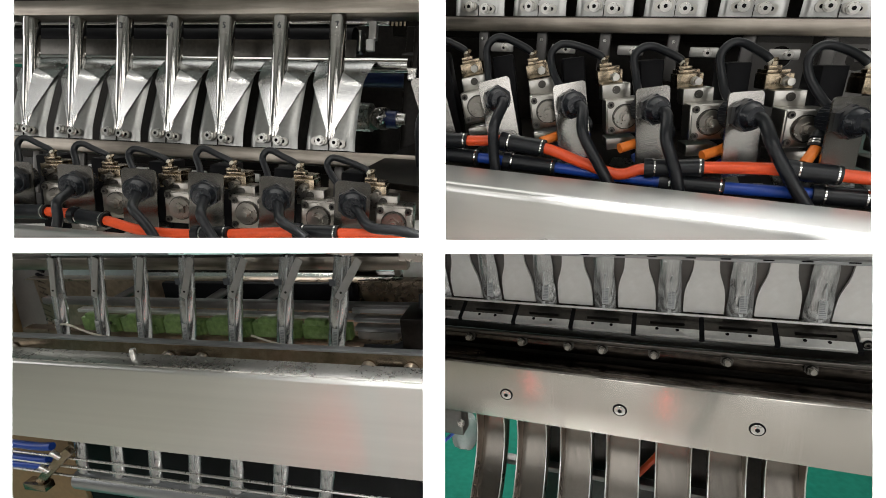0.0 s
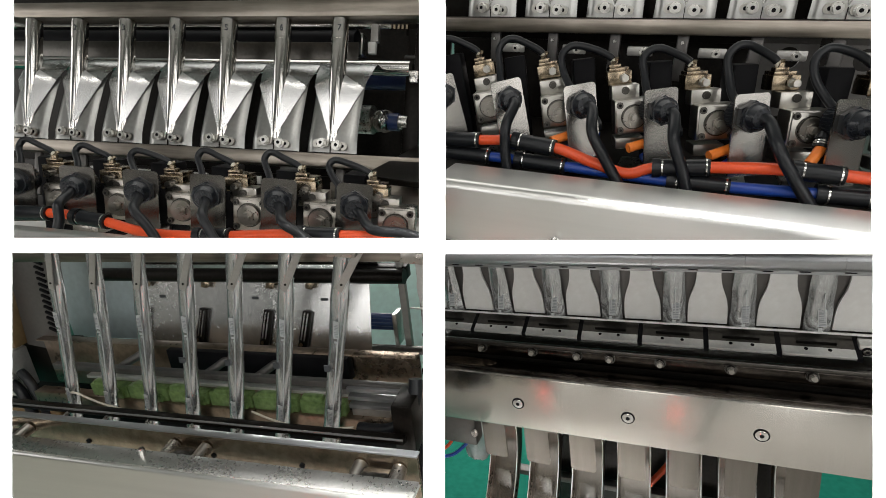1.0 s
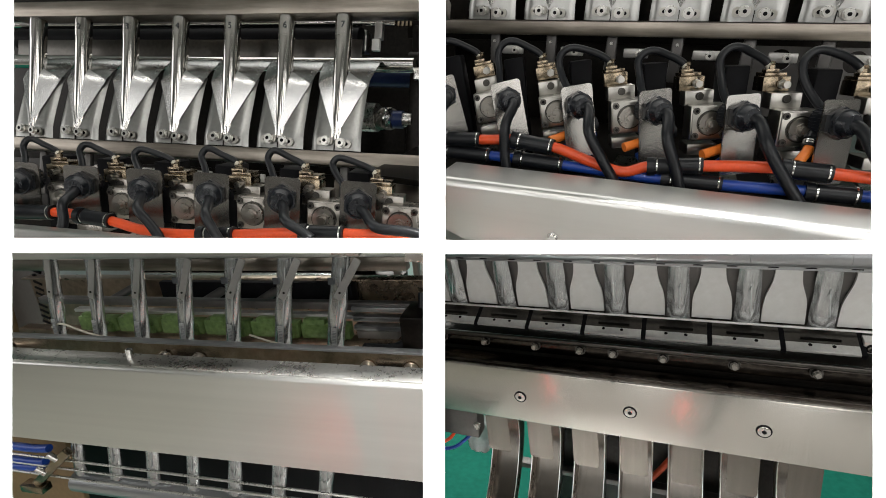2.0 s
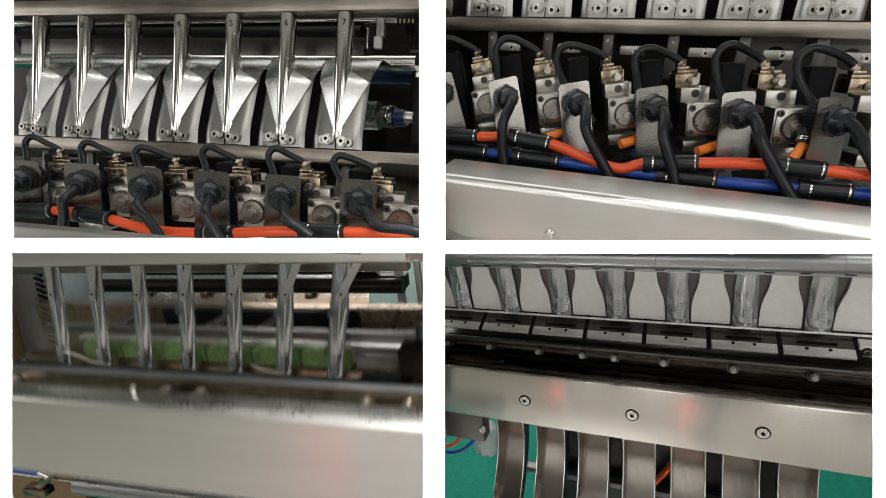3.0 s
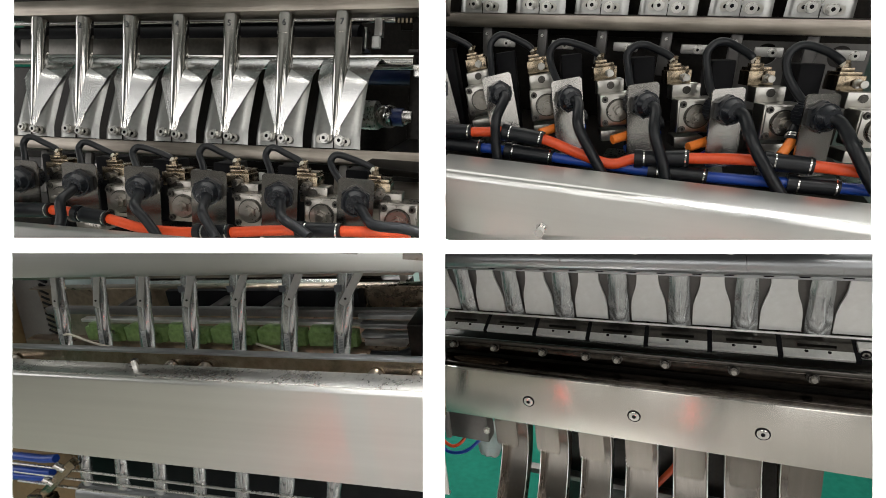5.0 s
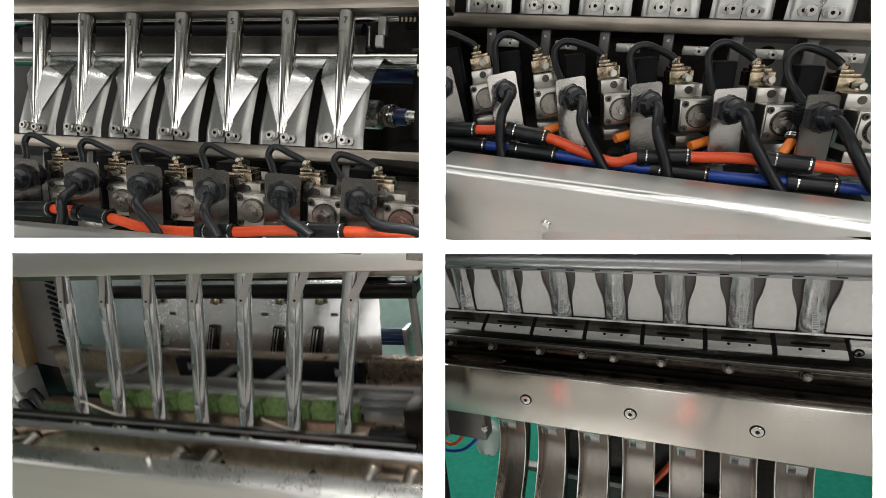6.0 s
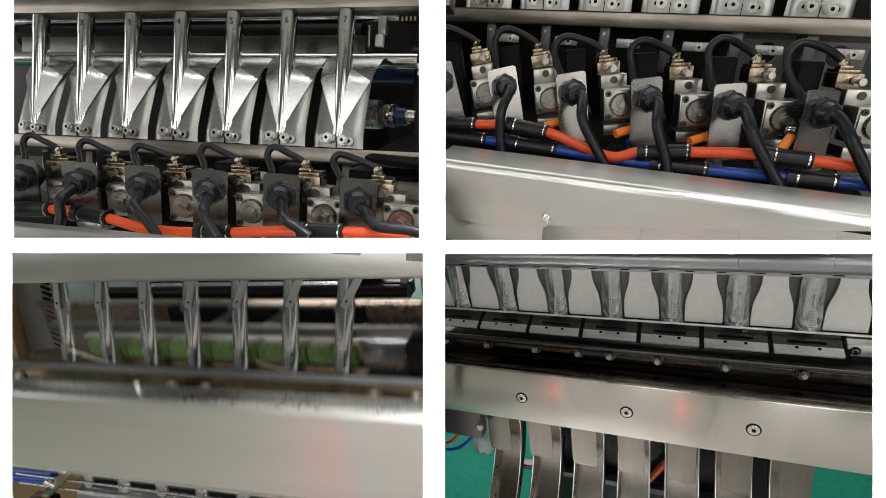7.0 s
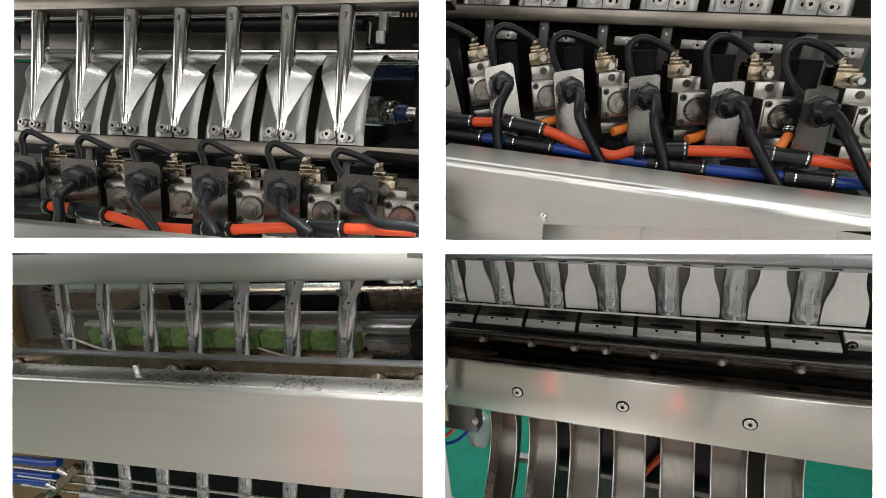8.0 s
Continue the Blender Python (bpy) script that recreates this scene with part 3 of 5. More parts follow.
hose_run(F_, "red_hose", ((-0.17, -0.172, -0.104), (-0.07, -0.175, -0.101), (0.0, -0.175, -0.097), (0.03, -0.175, -0.097), (0.077, -0.176, -0.101), (0.13, -0.18, -0.108), (0.20, -0.178, -0.106),
                          (0.29, -0.176, -0.097), (0.40, -0.175, -0.092)), RED, "orange-red", 0.0052,
         (((-0.150, -0.1727, -0.1034), (-0.072, -0.175, -0.1011)), ((-0.068, -0.175, -0.1009), (0.004, -0.175, -0.097)), ((0.036, -0.175, -0.098), (0.078, -0.176, -0.101)), ((0.185, -0.179, -0.107), (0.222, -0.178, -0.104)),
          ((0.292, -0.176, -0.097), (0.335, -0.176, -0.095))))


def front_shelf(station, x0, x1, yb, yf, z, zl, zr, label, r=0.003, cut=0.0):
    """A folded sheet: a narrow flat top, a rounded fold and an upright face."""
    grid = []
    fold = [(yb, z)] + [(yf + r - r * math.sin(a), z - r + r * math.cos(a)) for a in (k * math.pi / 8 for k in range(5))]
    for y, zz in fold:
        grid.append([(x0 + (x1 - x0) * i / 12, y, zz) for i in range(13)])
    grid.append([(x0 + (x1 - x0) * i / 12, yf, zl + (zr - zl) * i / 12 + (cut if i == 0 else 0.25 * cut if i == 1 else 0.0)) for i in range(13)])
    th = thing("front_cover", station, label, "cover", Matrix())
    part("folded_sheet", sheet(B(), grid, 0.0015), BRUSHED, th)
    return th


front_shelf(F_, -0.02, 0.24, -0.22, -0.255, -0.1085, -0.128, -0.112, "brushed steel cover with a rounded fold")

# ---- the valve station ----
V_ = "valves"
bar(V_, "cross_beam", -0.272, 0.262, 0.0, 0.03, -0.018, 0.0, BEAM, "worn brushed steel cross beam with scratches", "beam")
for i in range(6):
    film_former(V_, (i - 2.5) * LANE, tall=False)
# near-black sheets in place of the shaded depth around the beam
bar(V_, "upper_shade_sheet", -0.36, 0.31, 0.06, 0.07, -0.030, 0.12, DARK, "dark sheet for the shade above the beam", "plate")
bar(V_, "rear_plate", -0.32, 0.29, 0.16, 0.17, -0.20, -0.02, DARK, "dark sheet in place of the shade deep in the machine", "plate")


def pierced_plate(x):
    ol = rounded(0.06, 0.10, 0.004, n=6)
    hole = [(0.013 * math.cos(2 * math.pi * k / 28 + 0.2), 0.02 + 0.013 * math.sin(2 * math.pi * k / 28 + 0.2)) for k in range(28)]
    me = mesh_of("pierced_plate", ring(B(), ol, hole, 0.005), IRON)
    return thing("pierced_plate", V_, "grey steel plate with a round hole", "plate", pose(x, 0.06, -0.065), mesh=me)


pierced_plate(0.165)
pierced_plate(0.245)
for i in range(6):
    # this film too is darkened by colour for its dim place
    tail = thing("film_tail", V_, "film tube running down from the beam, darkened for its dim place", "film tube", pose((i - 2.5) * LANE + 0.004, 0.016, -0.045), "film tails",
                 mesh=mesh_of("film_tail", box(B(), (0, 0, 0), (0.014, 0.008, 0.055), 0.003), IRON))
    part("stud", rod(B(), (0, -0.005, 0.018), (0, -0.007, 0.018), 0.002, 10), STEEL, tail)
    latch(V_, (i - 2.5) * LANE + 0.038, -0.012, -0.036)
for i in range(6):
    valve_unit(V_, -0.205 + i * LANE, -0.16, -0.060, i + 3, 0.088, (0.0, 0.008, 0.045, 0.026, 0.050, 0.055)[i], 0.038, back=-6, roll=-(15 - 3 * i), slope=-5, metal=PLATE)
    bar(V_, "mounting_pad", -0.160 + i * LANE, -0.112 + i * LANE, -0.15, -0.09, -0.150, -0.146, STEEL, "thin steel mounting pad under a valve", "pad")

hose_run(V_, "red_hose", ((-0.20, -0.176, -0.122), (-0.133, -0.176, -0.117), (-0.098, -0.176, -0.114), (-0.056, -0.178, -0.118), (-0.02, -0.18, -0.128), (0.016, -0.18, -0.136),
                          (0.041, -0.178, -0.128), (0.09, -0.176, -0.1225), (0.155, -0.176, -0.1175), (0.25, -0.176, -0.119)), RED, "orange-red", 0.0056,
         (((-0.19, -0.176, -0.121), (-0.142, -0.176, -0.118)), ((-0.104, -0.176, -0.1145), (-0.058, -0.178, -0.118)), ((0.040, -0.178, -0.128), (0.090, -0.176, -0.1225)),
          ((0.156, -0.176, -0.1175), (0.196, -0.176, -0.118))), pose(0, -0.014, 0))
hose_run(V_, "blue_hose", ((-0.20, -0.172, -0.136), (-0.094, -0.174, -0.136), (-0.045, -0.176, -0.137), (0.04, -0.176, -0.140), (0.11, -0.176, -0.1395), (0.175, -0.174, -0.1375),
                           (0.25, -0.172, -0.136)), BLUE, "deep blue", 0.0056,
         (((-0.19, -0.172, -0.136), (-0.130, -0.173, -0.136)), ((-0.100, -0.174, -0.136), (-0.046, -0.176, -0.137)), ((0.055, -0.176, -0.140), (0.110, -0.176, -0.1395)),
          ((0.180, -0.174, -0.1375), (0.222, -0.173, -0.1365))), pose(0, -0.014, 0))
for k, (x0, x1) in enumerate(((-0.068, -0.036), (0.012, 0.046), (0.088, 0.122))):
    hose_run(V_, "orange_branch", ((x0, -0.168, -0.117), ((x0 + x1) / 2, -0.155, -0.112), (x1, -0.135, -0.106)), ORANGE, "bright orange branch", 0.005,
             (((x1 + 0.010, -0.128, -0.103), (x1 - 0.002, -0.136, -0.1065)),))
    hose_run(V_, "blue_branch", ((x0 + 0.015, -0.160, -0.128), ((x0 + x1) / 2 + 0.012, -0.148, -0.119), (x1 + 0.010, -0.130, -0.113)), BLUE, "blue branch", 0.0048)
hose_run(V_, "orange_branch", ((0.172, -0.168, -0.116), (0.178, -0.160, -0.106), (0.182, -0.150, -0.098)), ORANGE, "short orange branch", 0.005,
         (((0.183, -0.148, -0.093), (0.180, -0.156, -0.104)),))


def blade_bolt(x):
    th = thing("upright_bolt", V_, "upright bright bolt in a black socket", "bolt", pose(x, -0.15, -0.088))
    part("stem", rod(rod(B(), (0, 0, -0.016), (0, 0, 0.002), 0.0035, 12), (0, 0, -0.010), (0, 0, -0.004), 0.0065, 6), STEEL, th)
    part("head", rod(B(), (0, 0, 0.002), (0, 0, 0.010), 0.005, 16), STEEL, th)
    part("socket", rod(B(), (0, 0, -0.034), (0, 0, -0.016), 0.008, 16), BLACK, th)


blade_bolt(0.190)
# added dark sheet that covers the floor with painted shade
bar(V_, "valve_shade", -0.27, 0.262, -0.235, 0.16, -0.168, -0.160, DARK, "dark sheet for the shade under the valves", "tray")
sh = front_shelf(V_, -0.155, 0.240, -0.230, -0.288, -0.1345, -0.2085, -0.1435, "wide brushed steel cover with a rounded bright fold", 0.008, 0.022)
part("stud", rod(rod(B(), (-0.031, -0.289, -0.1795), (-0.031, -0.303, -0.1797), 0.0042, 16), (-0.031, -0.289, -0.1795), (-0.031, -0.2925, -0.1795), 0.0060, 6), CHROME, sh, "bright threaded stud")


def lower_skirt():
    """A fixed steel skirt of the machine frame behind the lower edge of the wide cover."""
    ob = new("machine_skirt")
    tagged(ob, "brushed steel skirt below the wide cover", "skirt")
    for k in range(5):
        part("skirt_panel", box(B(), (0, 0, 0), (0.112, 0.002, 0.042), 0.0006), BRUSHED, ob, "", VIEW @ pose(0.050 + 0.100 * k, 0.56, 0.0222) @ pose(0, 0, 0, 25, 0, 0) @ pose(0, 0, 0, 0, 0, -22.9))


lower_skirt()

# ---- the pulling station ----
P_ = "pulling"
LEAN = Vector((-0.057, 0.0, -0.241)).normalized()
STROKE = 0.143


def along(z):
    """The point of a lane's line at height z, from its lane."""
    return Vector((LEAN.x / LEAN.z * z, 0.0, z))


def top_cover():
    grid = [[(x, y, z + (0.0 if k < 4 else -0.011 * (i / 12))) for i in range(13) for x in (-0.31 + 0.678 * i / 12,)]
            for k, (y, z) in enumerate(((0.0, 0.024), (-0.026, 0.024), (-0.029, 0.0255), (-0.030, 0.029), (-0.022, 0.070)))]
    th = thing("top_cover", P_, "smooth brushed steel cover above the film tubes", "cover", Matrix())
    part("folded_sheet", sheet(B(), grid, 0.0015), BRUSHED, th)
    return th


TOP_COVER = top_cover()
bar(P_, "rear_beam", -0.40, 0.315, 0.045, 0.06, -0.008, 0.012, BEAM, "tarnished steel beam behind the film tubes", "beam")


def film_tube(i):
    a, b = along(0.030), along(-0.385)
    grid = []
    for k in range(26):
        p = a.lerp(b, k / 25)
        w = 0.0125 + 0.0004 * math.sin(k * 1.9 + i) + 0.0008 * math.sin(k * 0.5 + 2 * i)
        d = 0.007
        grid.append([(p.x + w * math.cos(t), p.y + d * math.sin(t) + 0.0005 * math.cos(3 * t + k), p.z) for t in (2 * math.pi * j / 16 for j in range(17))])
    bm = sheet(B(), grid)
    bmesh.ops.remove_doubles(bm, verts=bm.verts, dist=0.0002)
    th = thing("film_tube", P_, "cloudy silver plastic film tube running down a lane", "film tube", pose((i - 3) * LANE, 0, 0), "film tubes")
    part("tube", bm, TUBE, th)
    bm = B()
    box(bm, (0, 0, 0), (0.0016, 0.0012, 0.36))
    part("seam", bm, LABEL, th, "pale welded seam", Matrix.Translation(along(-0.16) + Vector((0.004, -0.0075, 0))) @ pose(0, 0, 0, 0, 13.3, 0))
    return th


def guide_strip(i):
    bm = slab(B(), rounded(0.010, 0.066, 0.002), 0.0016)
    th = thing("guide_strip", P_, "slanting dull steel guide strip in front of a film tube", "guide", pose((i - 3) * LANE + 0.009 + 0.0012 * i, -0.014, 0.002, 0, 17 + 3.2 * i + 2 * math.sin(i * 2.0), 0),
               "guide strips", mesh=mesh_of("guide_strip", bm, GREY))
    part("rivet", rod(B(), (0, -0.001, -0.022), (0, 0.0, -0.022), 0.0016, 10), DARK, th)


for i in range(7):
    film_tube(i)
    guide_strip(i)


def print_label(i, row):
    """A printed bar label that goes down with the film."""
    p = along(-0.222 + row * STROKE * -LEAN.z)
    th = thing("film_label", P_, "pale printed bar label on the film", "label", Matrix.Translation(Vector(((i - 3) * LANE + 0.002, -0.0105, 0)) + p) @ pose(0, 0, 0, 0, 8, 0), "film labels")
    part("ground", box(B(), (0, 0, 0), (0.008, 0.0006, 0.026)), LABEL, th)
    z = -0.0105
    for j in range(9):
        h = (0.0007, 0.0014, 0.0010)[(j * 2 + j // 3) % 3]
        part("ink_bar", box(B(), (0, -0.0005, z + h / 2), (0.0058, 0.0004, h)), FAINT, th)
        z += h + (0.0010, 0.0014)[j % 2]
    bm = box(B(), (-0.0004, -0.0002, -0.0185), (0.005, 0.0005, 0.003))
    box(bm, (0.001, -0.0002, -0.0235), (0.003, 0.0005, 0.003))
    part("marks", bm, LABEL, th)
    moves(th, travel)
    if row and i > 2:
        q = along(-0.222 + 0.078)
        th = thing("register_mark", P_, "small black register mark on the film", "mark", Matrix.Translation(Vector(((i - 3) * LANE - 0.0088, -0.0075, 0)) + q), "register marks",
                   mesh=mesh_of("register_mark", box(B(), (0, 0, 0), (0.0085, 0.002, 0.009)), INK))
        moves(th, travel)


# how far down the carriage is, 1 at the bottom of its stroke
DOWN = ((0.0, 0.0), (0.2, 0.02), (0.3, 0.09), (0.4, 0.30), (0.5, 0.50), (0.6, 0.72), (0.7, 0.87), (0.8, 0.96), (0.9, 1.0), (1.25, 1.0), (1.3, 0.98), (1.4, 0.82),
        (1.5, 0.53), (1.6, 0.25), (1.7, 0.09), (1.8, 0.02), (1.95, 0.0), (2.75, 0.0), (2.9, 0.09), (3.0, 0.30), (3.1, 0.48), (3.2, 0.70), (3.3, 0.86), (3.4, 0.95), (3.5, 1.0), (3.85, 1.0),
        (3.9, 0.98), (4.0, 0.88), (4.1, 0.70), (4.2, 0.42), (4.3, 0.20), (4.4, 0.08), (4.5, 0.02), (4.65, 0.0), (5.45, 0.0), (5.6, 0.09), (5.7, 0.28), (5.8, 0.50),
        (5.9, 0.70), (6.0, 0.86), (6.1, 0.96), (6.2, 1.0), (6.6, 1.0))
DOWN += ((6.7, 0.97), (6.8, 0.83), (6.9, 0.50), (7.0, 0.17), (7.1, 0.06), (7.2, 0.03), (7.35, 0.0), (8.0, 0.0))


def between(rows, t):
    """The value of rows of (time, value) at t."""
    return float(np.interp(t, [r[0] for r in rows], [r[1] for r in rows]))


def travel(t):
    return Matrix.Translation(-LEAN * STROKE * (1 - between(DOWN, t)))


for i in range(7):
    for row in (0, 1):
        print_label(i, row)


def carriage():
    """The jaw carriage: front cover, jaw bars, rails, green blocks, rear plate."""
    th = thing("pulling_carriage", P_, "film pulling carriage with a brushed cover, dark rails and green blocks", "carriage", Matrix())
    x0, x1 = -0.46, 0.379
    fold = [(-0.172, -0.1655)] + [(-0.196 - 0.004 * math.sin(a), -0.1675 + 0.004 * math.cos(a)) for a in (k * math.pi / 8 for k in range(5))] + [(-0.200, -0.2665), (-0.195, -0.268)]
    c = part("front_cover", sheet(B(), [[(x0 + (x1 - x0) * i / 14, y, z) for i in range(15)] for y, z in fold], 0.0015), BRUSHED, th, "wide smooth brushed steel cover with a bright fold")
    # strip laid over the cover's own top to give it a bright sheen
    part("shelf_top", box(B(), (-0.041, -0.184, -0.1628), (0.838, 0.024, 0.0012), 0.0004), STEEL, c, "steel strip added for the bright shelf top")
    s = part("pin", rod(rod(B(), (0.044, -0.181, -0.170), (0.044, -0.181, -0.153), 0.0036, 14), (0.044, -0.181, -0.153), (0.044, -0.181, -0.1518), 0.0030, 14), CHROME, c, "bright upright pin")
    part("jaw_plate", box(B(), (-0.022, -0.118, -0.210), (0.760, 0.006, 0.062), 0.001), JAW, th, "light brown steel jaw plate")
    for x in (-0.12, 0.083, 0.209, 0.336):
        # black disc on the plate for the dark of a hole
        part("bolt_hole", rod(B(), (x, -0.1225, -0.2075), (x, -0.1208, -0.2075), 0.0035, 14), BLACK, th)
    part("jaw_edge", box(B(), (-0.022, -0.116, -0.1785), (0.760, 0.010, 0.003), 0.0008), ROLLER, th)
    for cx in (-0.245, 0.052, 0.312):
        g = part("air_cylinder", box(B(), (cx, -0.143, -0.199), (0.034, 0.030, 0.018), 0.003), BRACKET, th, "grey cast air cylinder block")
        for sx in (-1, 1):
            part("cylinder_rod", rod(B(), (cx + sx * 0.024, -0.122, -0.195), (cx + sx * 0.024, -0.162, -0.201), 0.0085, 18), CAST, g)
    part("front_rail", box(B(), (-0.066, -0.030, -0.232), (0.744, 0.012, 0.010), 0.0015), DARK, th, "dark rail with a bright strip for its glint")
    # bright strip that paints the glint along the rail
    part("rail_glint", box(B(), (-0.066, -0.0365, -0.2285), (0.744, 0.0015, 0.0035), 0.0005), ROLLER, th)
    part("sealing_jaw", box(B(), (-0.066, -0.046, -0.252), (0.744, 0.018, 0.020), 0.0015), DARK, th, "black sealing jaw")
    part("back_jaw", box(B(), (-0.05, 0.026, -0.254), (0.72, 0.02, 0.024), 0.0015), BROWN, th)
    part("slide_bar", box(B(), (-0.03, 0.034, -0.196), (0.66, 0.012, 0.011), 0.0012), IRON, th, "dull steel slide bar")
    # added strip that draws the blocks' pale top edge
    part("block_top_edge", box(B(), (-0.045, 0.037, -0.2135), (0.50, 0.012, 0.006), 0.001), PALE, th, "pale strip for the pale top edge of the green blocks")
    for j in range(6):
        bm = B()
        x = -0.255 + j * LANE + 0.014
        k = math.sin(2.3 * j)
        box(bm, (x, 0.028, -0.237 + 0.001 * k), (0.077 + 0.002 * k, 0.016, 0.036), 0.003)
        box(bm, (x - 0.012 + 0.004 * k, 0.026, -0.218), (0.034, 0.012, 0.010), 0.0025)
        box(bm, (x + 0.020, 0.022, -0.238 - 0.002 * k), (0.022, 0.010, 0.020), 0.002)
        g = part("green_block", bm, LEAF, th, "green plastic block with dark shading in its colour")
        part("block_screw", rod(B(), (x + 0.022, 0.018, -0.226), (x + 0.022, 0.013, -0.226), 0.0035, 10), STEEL, g)
    for j in range(7):
        x = (j - 3) * LANE - 0.057
        part("rail_screw", rod(rod(B(), (x + 0.03, -0.037, -0.236), (x + 0.03, -0.041, -0.236), 0.003, 10), (x + 0.03, -0.041, -0.236), (x + 0.03, -0.046, -0.2365), 0.0018, 8), STEEL, th)
        part("gripped_film", box(B(), (x - 0.004, -0.056, -0.250), (0.021, 0.0012, 0.018), 0.0004), TUBE, th, "gripped end of film")
    part("rear_plate", box(B(), (-0.09, 0.105, -0.232), (0.76, 0.008, 0.098), 0.001), BROWN, th, "oily brown rear plate")
    part("side_plate", box(B(), (-0.52, 0.125, -0.245), (0.24, 0.006, 0.11), 0.001), DARK, th, "dark side plate")
    part("rear_lip", box(B(), (-0.09, 0.098, -0.1822), (0.76, 0.02, 0.003), 0.001), BROWN, th)
    # a solid black block draws the shade of a hollow
    part("bay_shade", box(B(), (0.01, 0.088, -0.203), (0.34, 0.02, 0.042), 0.001), BLACK, th, "black block for the shade in a hollow of the rear plate")
    for x in (-0.215, -0.035, 0.06):
        part("link_rod", rod(B(), (x, 0.09, -0.192), (x - 0.03, 0.05, -0.208), 0.007, 14), IRON, th)
    for z in (-0.198, -0.212, -0.226):
        part("end_plate", box(B(), (0.245, 0.03, z), (0.085, 0.014, 0.007), 0.001), ROLLER, th)
    part("end_block", box(B(), (0.235, 0.032, -0.240), (0.060, 0.014, 0.018), 0.001), GREY, th)
    part("side_hose", hose(B(), ((0.225, 0.0, -0.246), (0.27, 0.0, -0.244), (0.30, 0.005, -0.225), (0.312, 0.01, -0.195), (0.313, 0.02, -0.170)), 0.010, 12), RUBBER, th, "thick black hose")
    part("side_block", box(B(), (0.304, 0.0, -0.222), (0.03, 0.05, 0.075), 0.003), DARK, th)
    part("loose_wire", hose(B(), ((-0.31, 0.0, -0.228), (-0.27, -0.012, -0.216), (-0.22, -0.018, -0.226), (-0.17, -0.020, -0.234)), 0.0018, 8), WIRE, th, "thin cream wire")
    part("loose_wire", hose(B(), ((0.06, -0.01, -0.224), (0.11, -0.02, -0.230), (0.17, -0.022, -0.235), (0.225, -0.015, -0.232)), 0.0015, 8), WIRE, th, "thin cream wire")
    return th


moves(carriage(), travel)


def junction_box():
    jb = thing("junction_box", P_, "white plastic junction box with a black plug cable", "junction box", pose(-0.04, 0, 0))
    part("case", box(B(), (-0.53, 0.085, -0.250), (0.075, 0.05, 0.085), 0.003), PALE, jb)
    part("plug", rod(B(), (-0.492, 0.06, -0.252), (-0.470, 0.05, -0.256), 0.012, 16), STEEL, jb)
    part("plug_cable", hose(B(), ((-0.472, 0.05, -0.256), (-0.45, 0.045, -0.268), (-0.435, 0.04, -0.30), (-0.43, 0.04, -0.34)), 0.009, 12), RUBBER, jb)
    part("second_cable", hose(B(), ((-0.455, 0.06, -0.235), (-0.435, 0.055, -0.25), (-0.415, 0.05, -0.285), (-0.41, 0.05, -0.34)), 0.008, 12), RUBBER, jb)


junction_box()


def roller_bed():
    """The film drum behind the tubes with its slotted guides."""
    th = thing("film_drum", P_, "dark steel film drum with slotted guides and black marks", "drum", Matrix())
    grid = []
    for y, z in ((0.26, -0.085), (0.225, -0.088), (0.207, -0.098), (0.20, -0.115), (0.17, -0.235)):
        grid.append([(-0.31 + 0.49 * i / 20, y, z + 0.0008 * math.sin(i * 2.3)) for i in range(21)])
    part("film_web", sheet(B(), grid, 0.0015), DRUM, th, "grey film web with dull reflections")
    part("drum_bar", rod(B(), (-0.38, 0.19, -0.088), (0.25, 0.19, -0.088), 0.013, 24), DARK, th, "dark roller")
    part("drum_bar", rod(B(), (-0.30, 0.21, -0.066), (0.20, 0.21, -0.066), 0.009, 24), CHROME, th, "polished roller")
    for x in (-0.254, -0.187, -0.047, 0.024, 0.094):
        part("mark", box(B(), (x, 0.1935, -0.135), (0.014, 0.001, 0.007)), INK, th)
    for x in (-0.291, -0.155, -0.016, 0.063):
        g = part("slot_guide", box(B(), (0, 0, 0), (0.016, 0.010, 0.068), 0.001), DARK, th, "dark slotted guide", pose(x - 0.008, 0.1765, -0.186, -14, 12, 0))
        for sx in (-1, 1):
            part("guide_edge", box(B(), (sx * 0.003, -0.006, 0.006), (0.0016, 0.002, 0.05)), STEEL, g)
        part("guide_screw", rod(B(), (0, -0.005, -0.026), (0, -0.010, -0.026), 0.0035, 10), BRASS, g)
        part("hook", rod(box(B(), (-0.002, -0.004, 0.084), (0.014, 0.008, 0.018), 0.002), (-0.002, -0.008, 0.09), (-0.002, -0.014, 0.09), 0.004, 10), BRASS, g)
    part("front_strip", box(B(), (-0.08, 0.16, -0.231), (0.50, 0.006, 0.016), 0.001), GREY, th, "pale grey strip")


roller_bed()
# dark and black sheets put where the lower machine is only in shade
bar(P_, "back_shade", -0.62, 0.02, 0.36, 0.37, -0.62, -0.34, DARK, "dark sheet for the shade low behind the machine", "plate")
bar(P_, "low_shade", -0.80, 0.27, 0.165, 0.175, -0.75, -0.275, BLACK, "black sheet for the shade in the lower cavity", "plate")


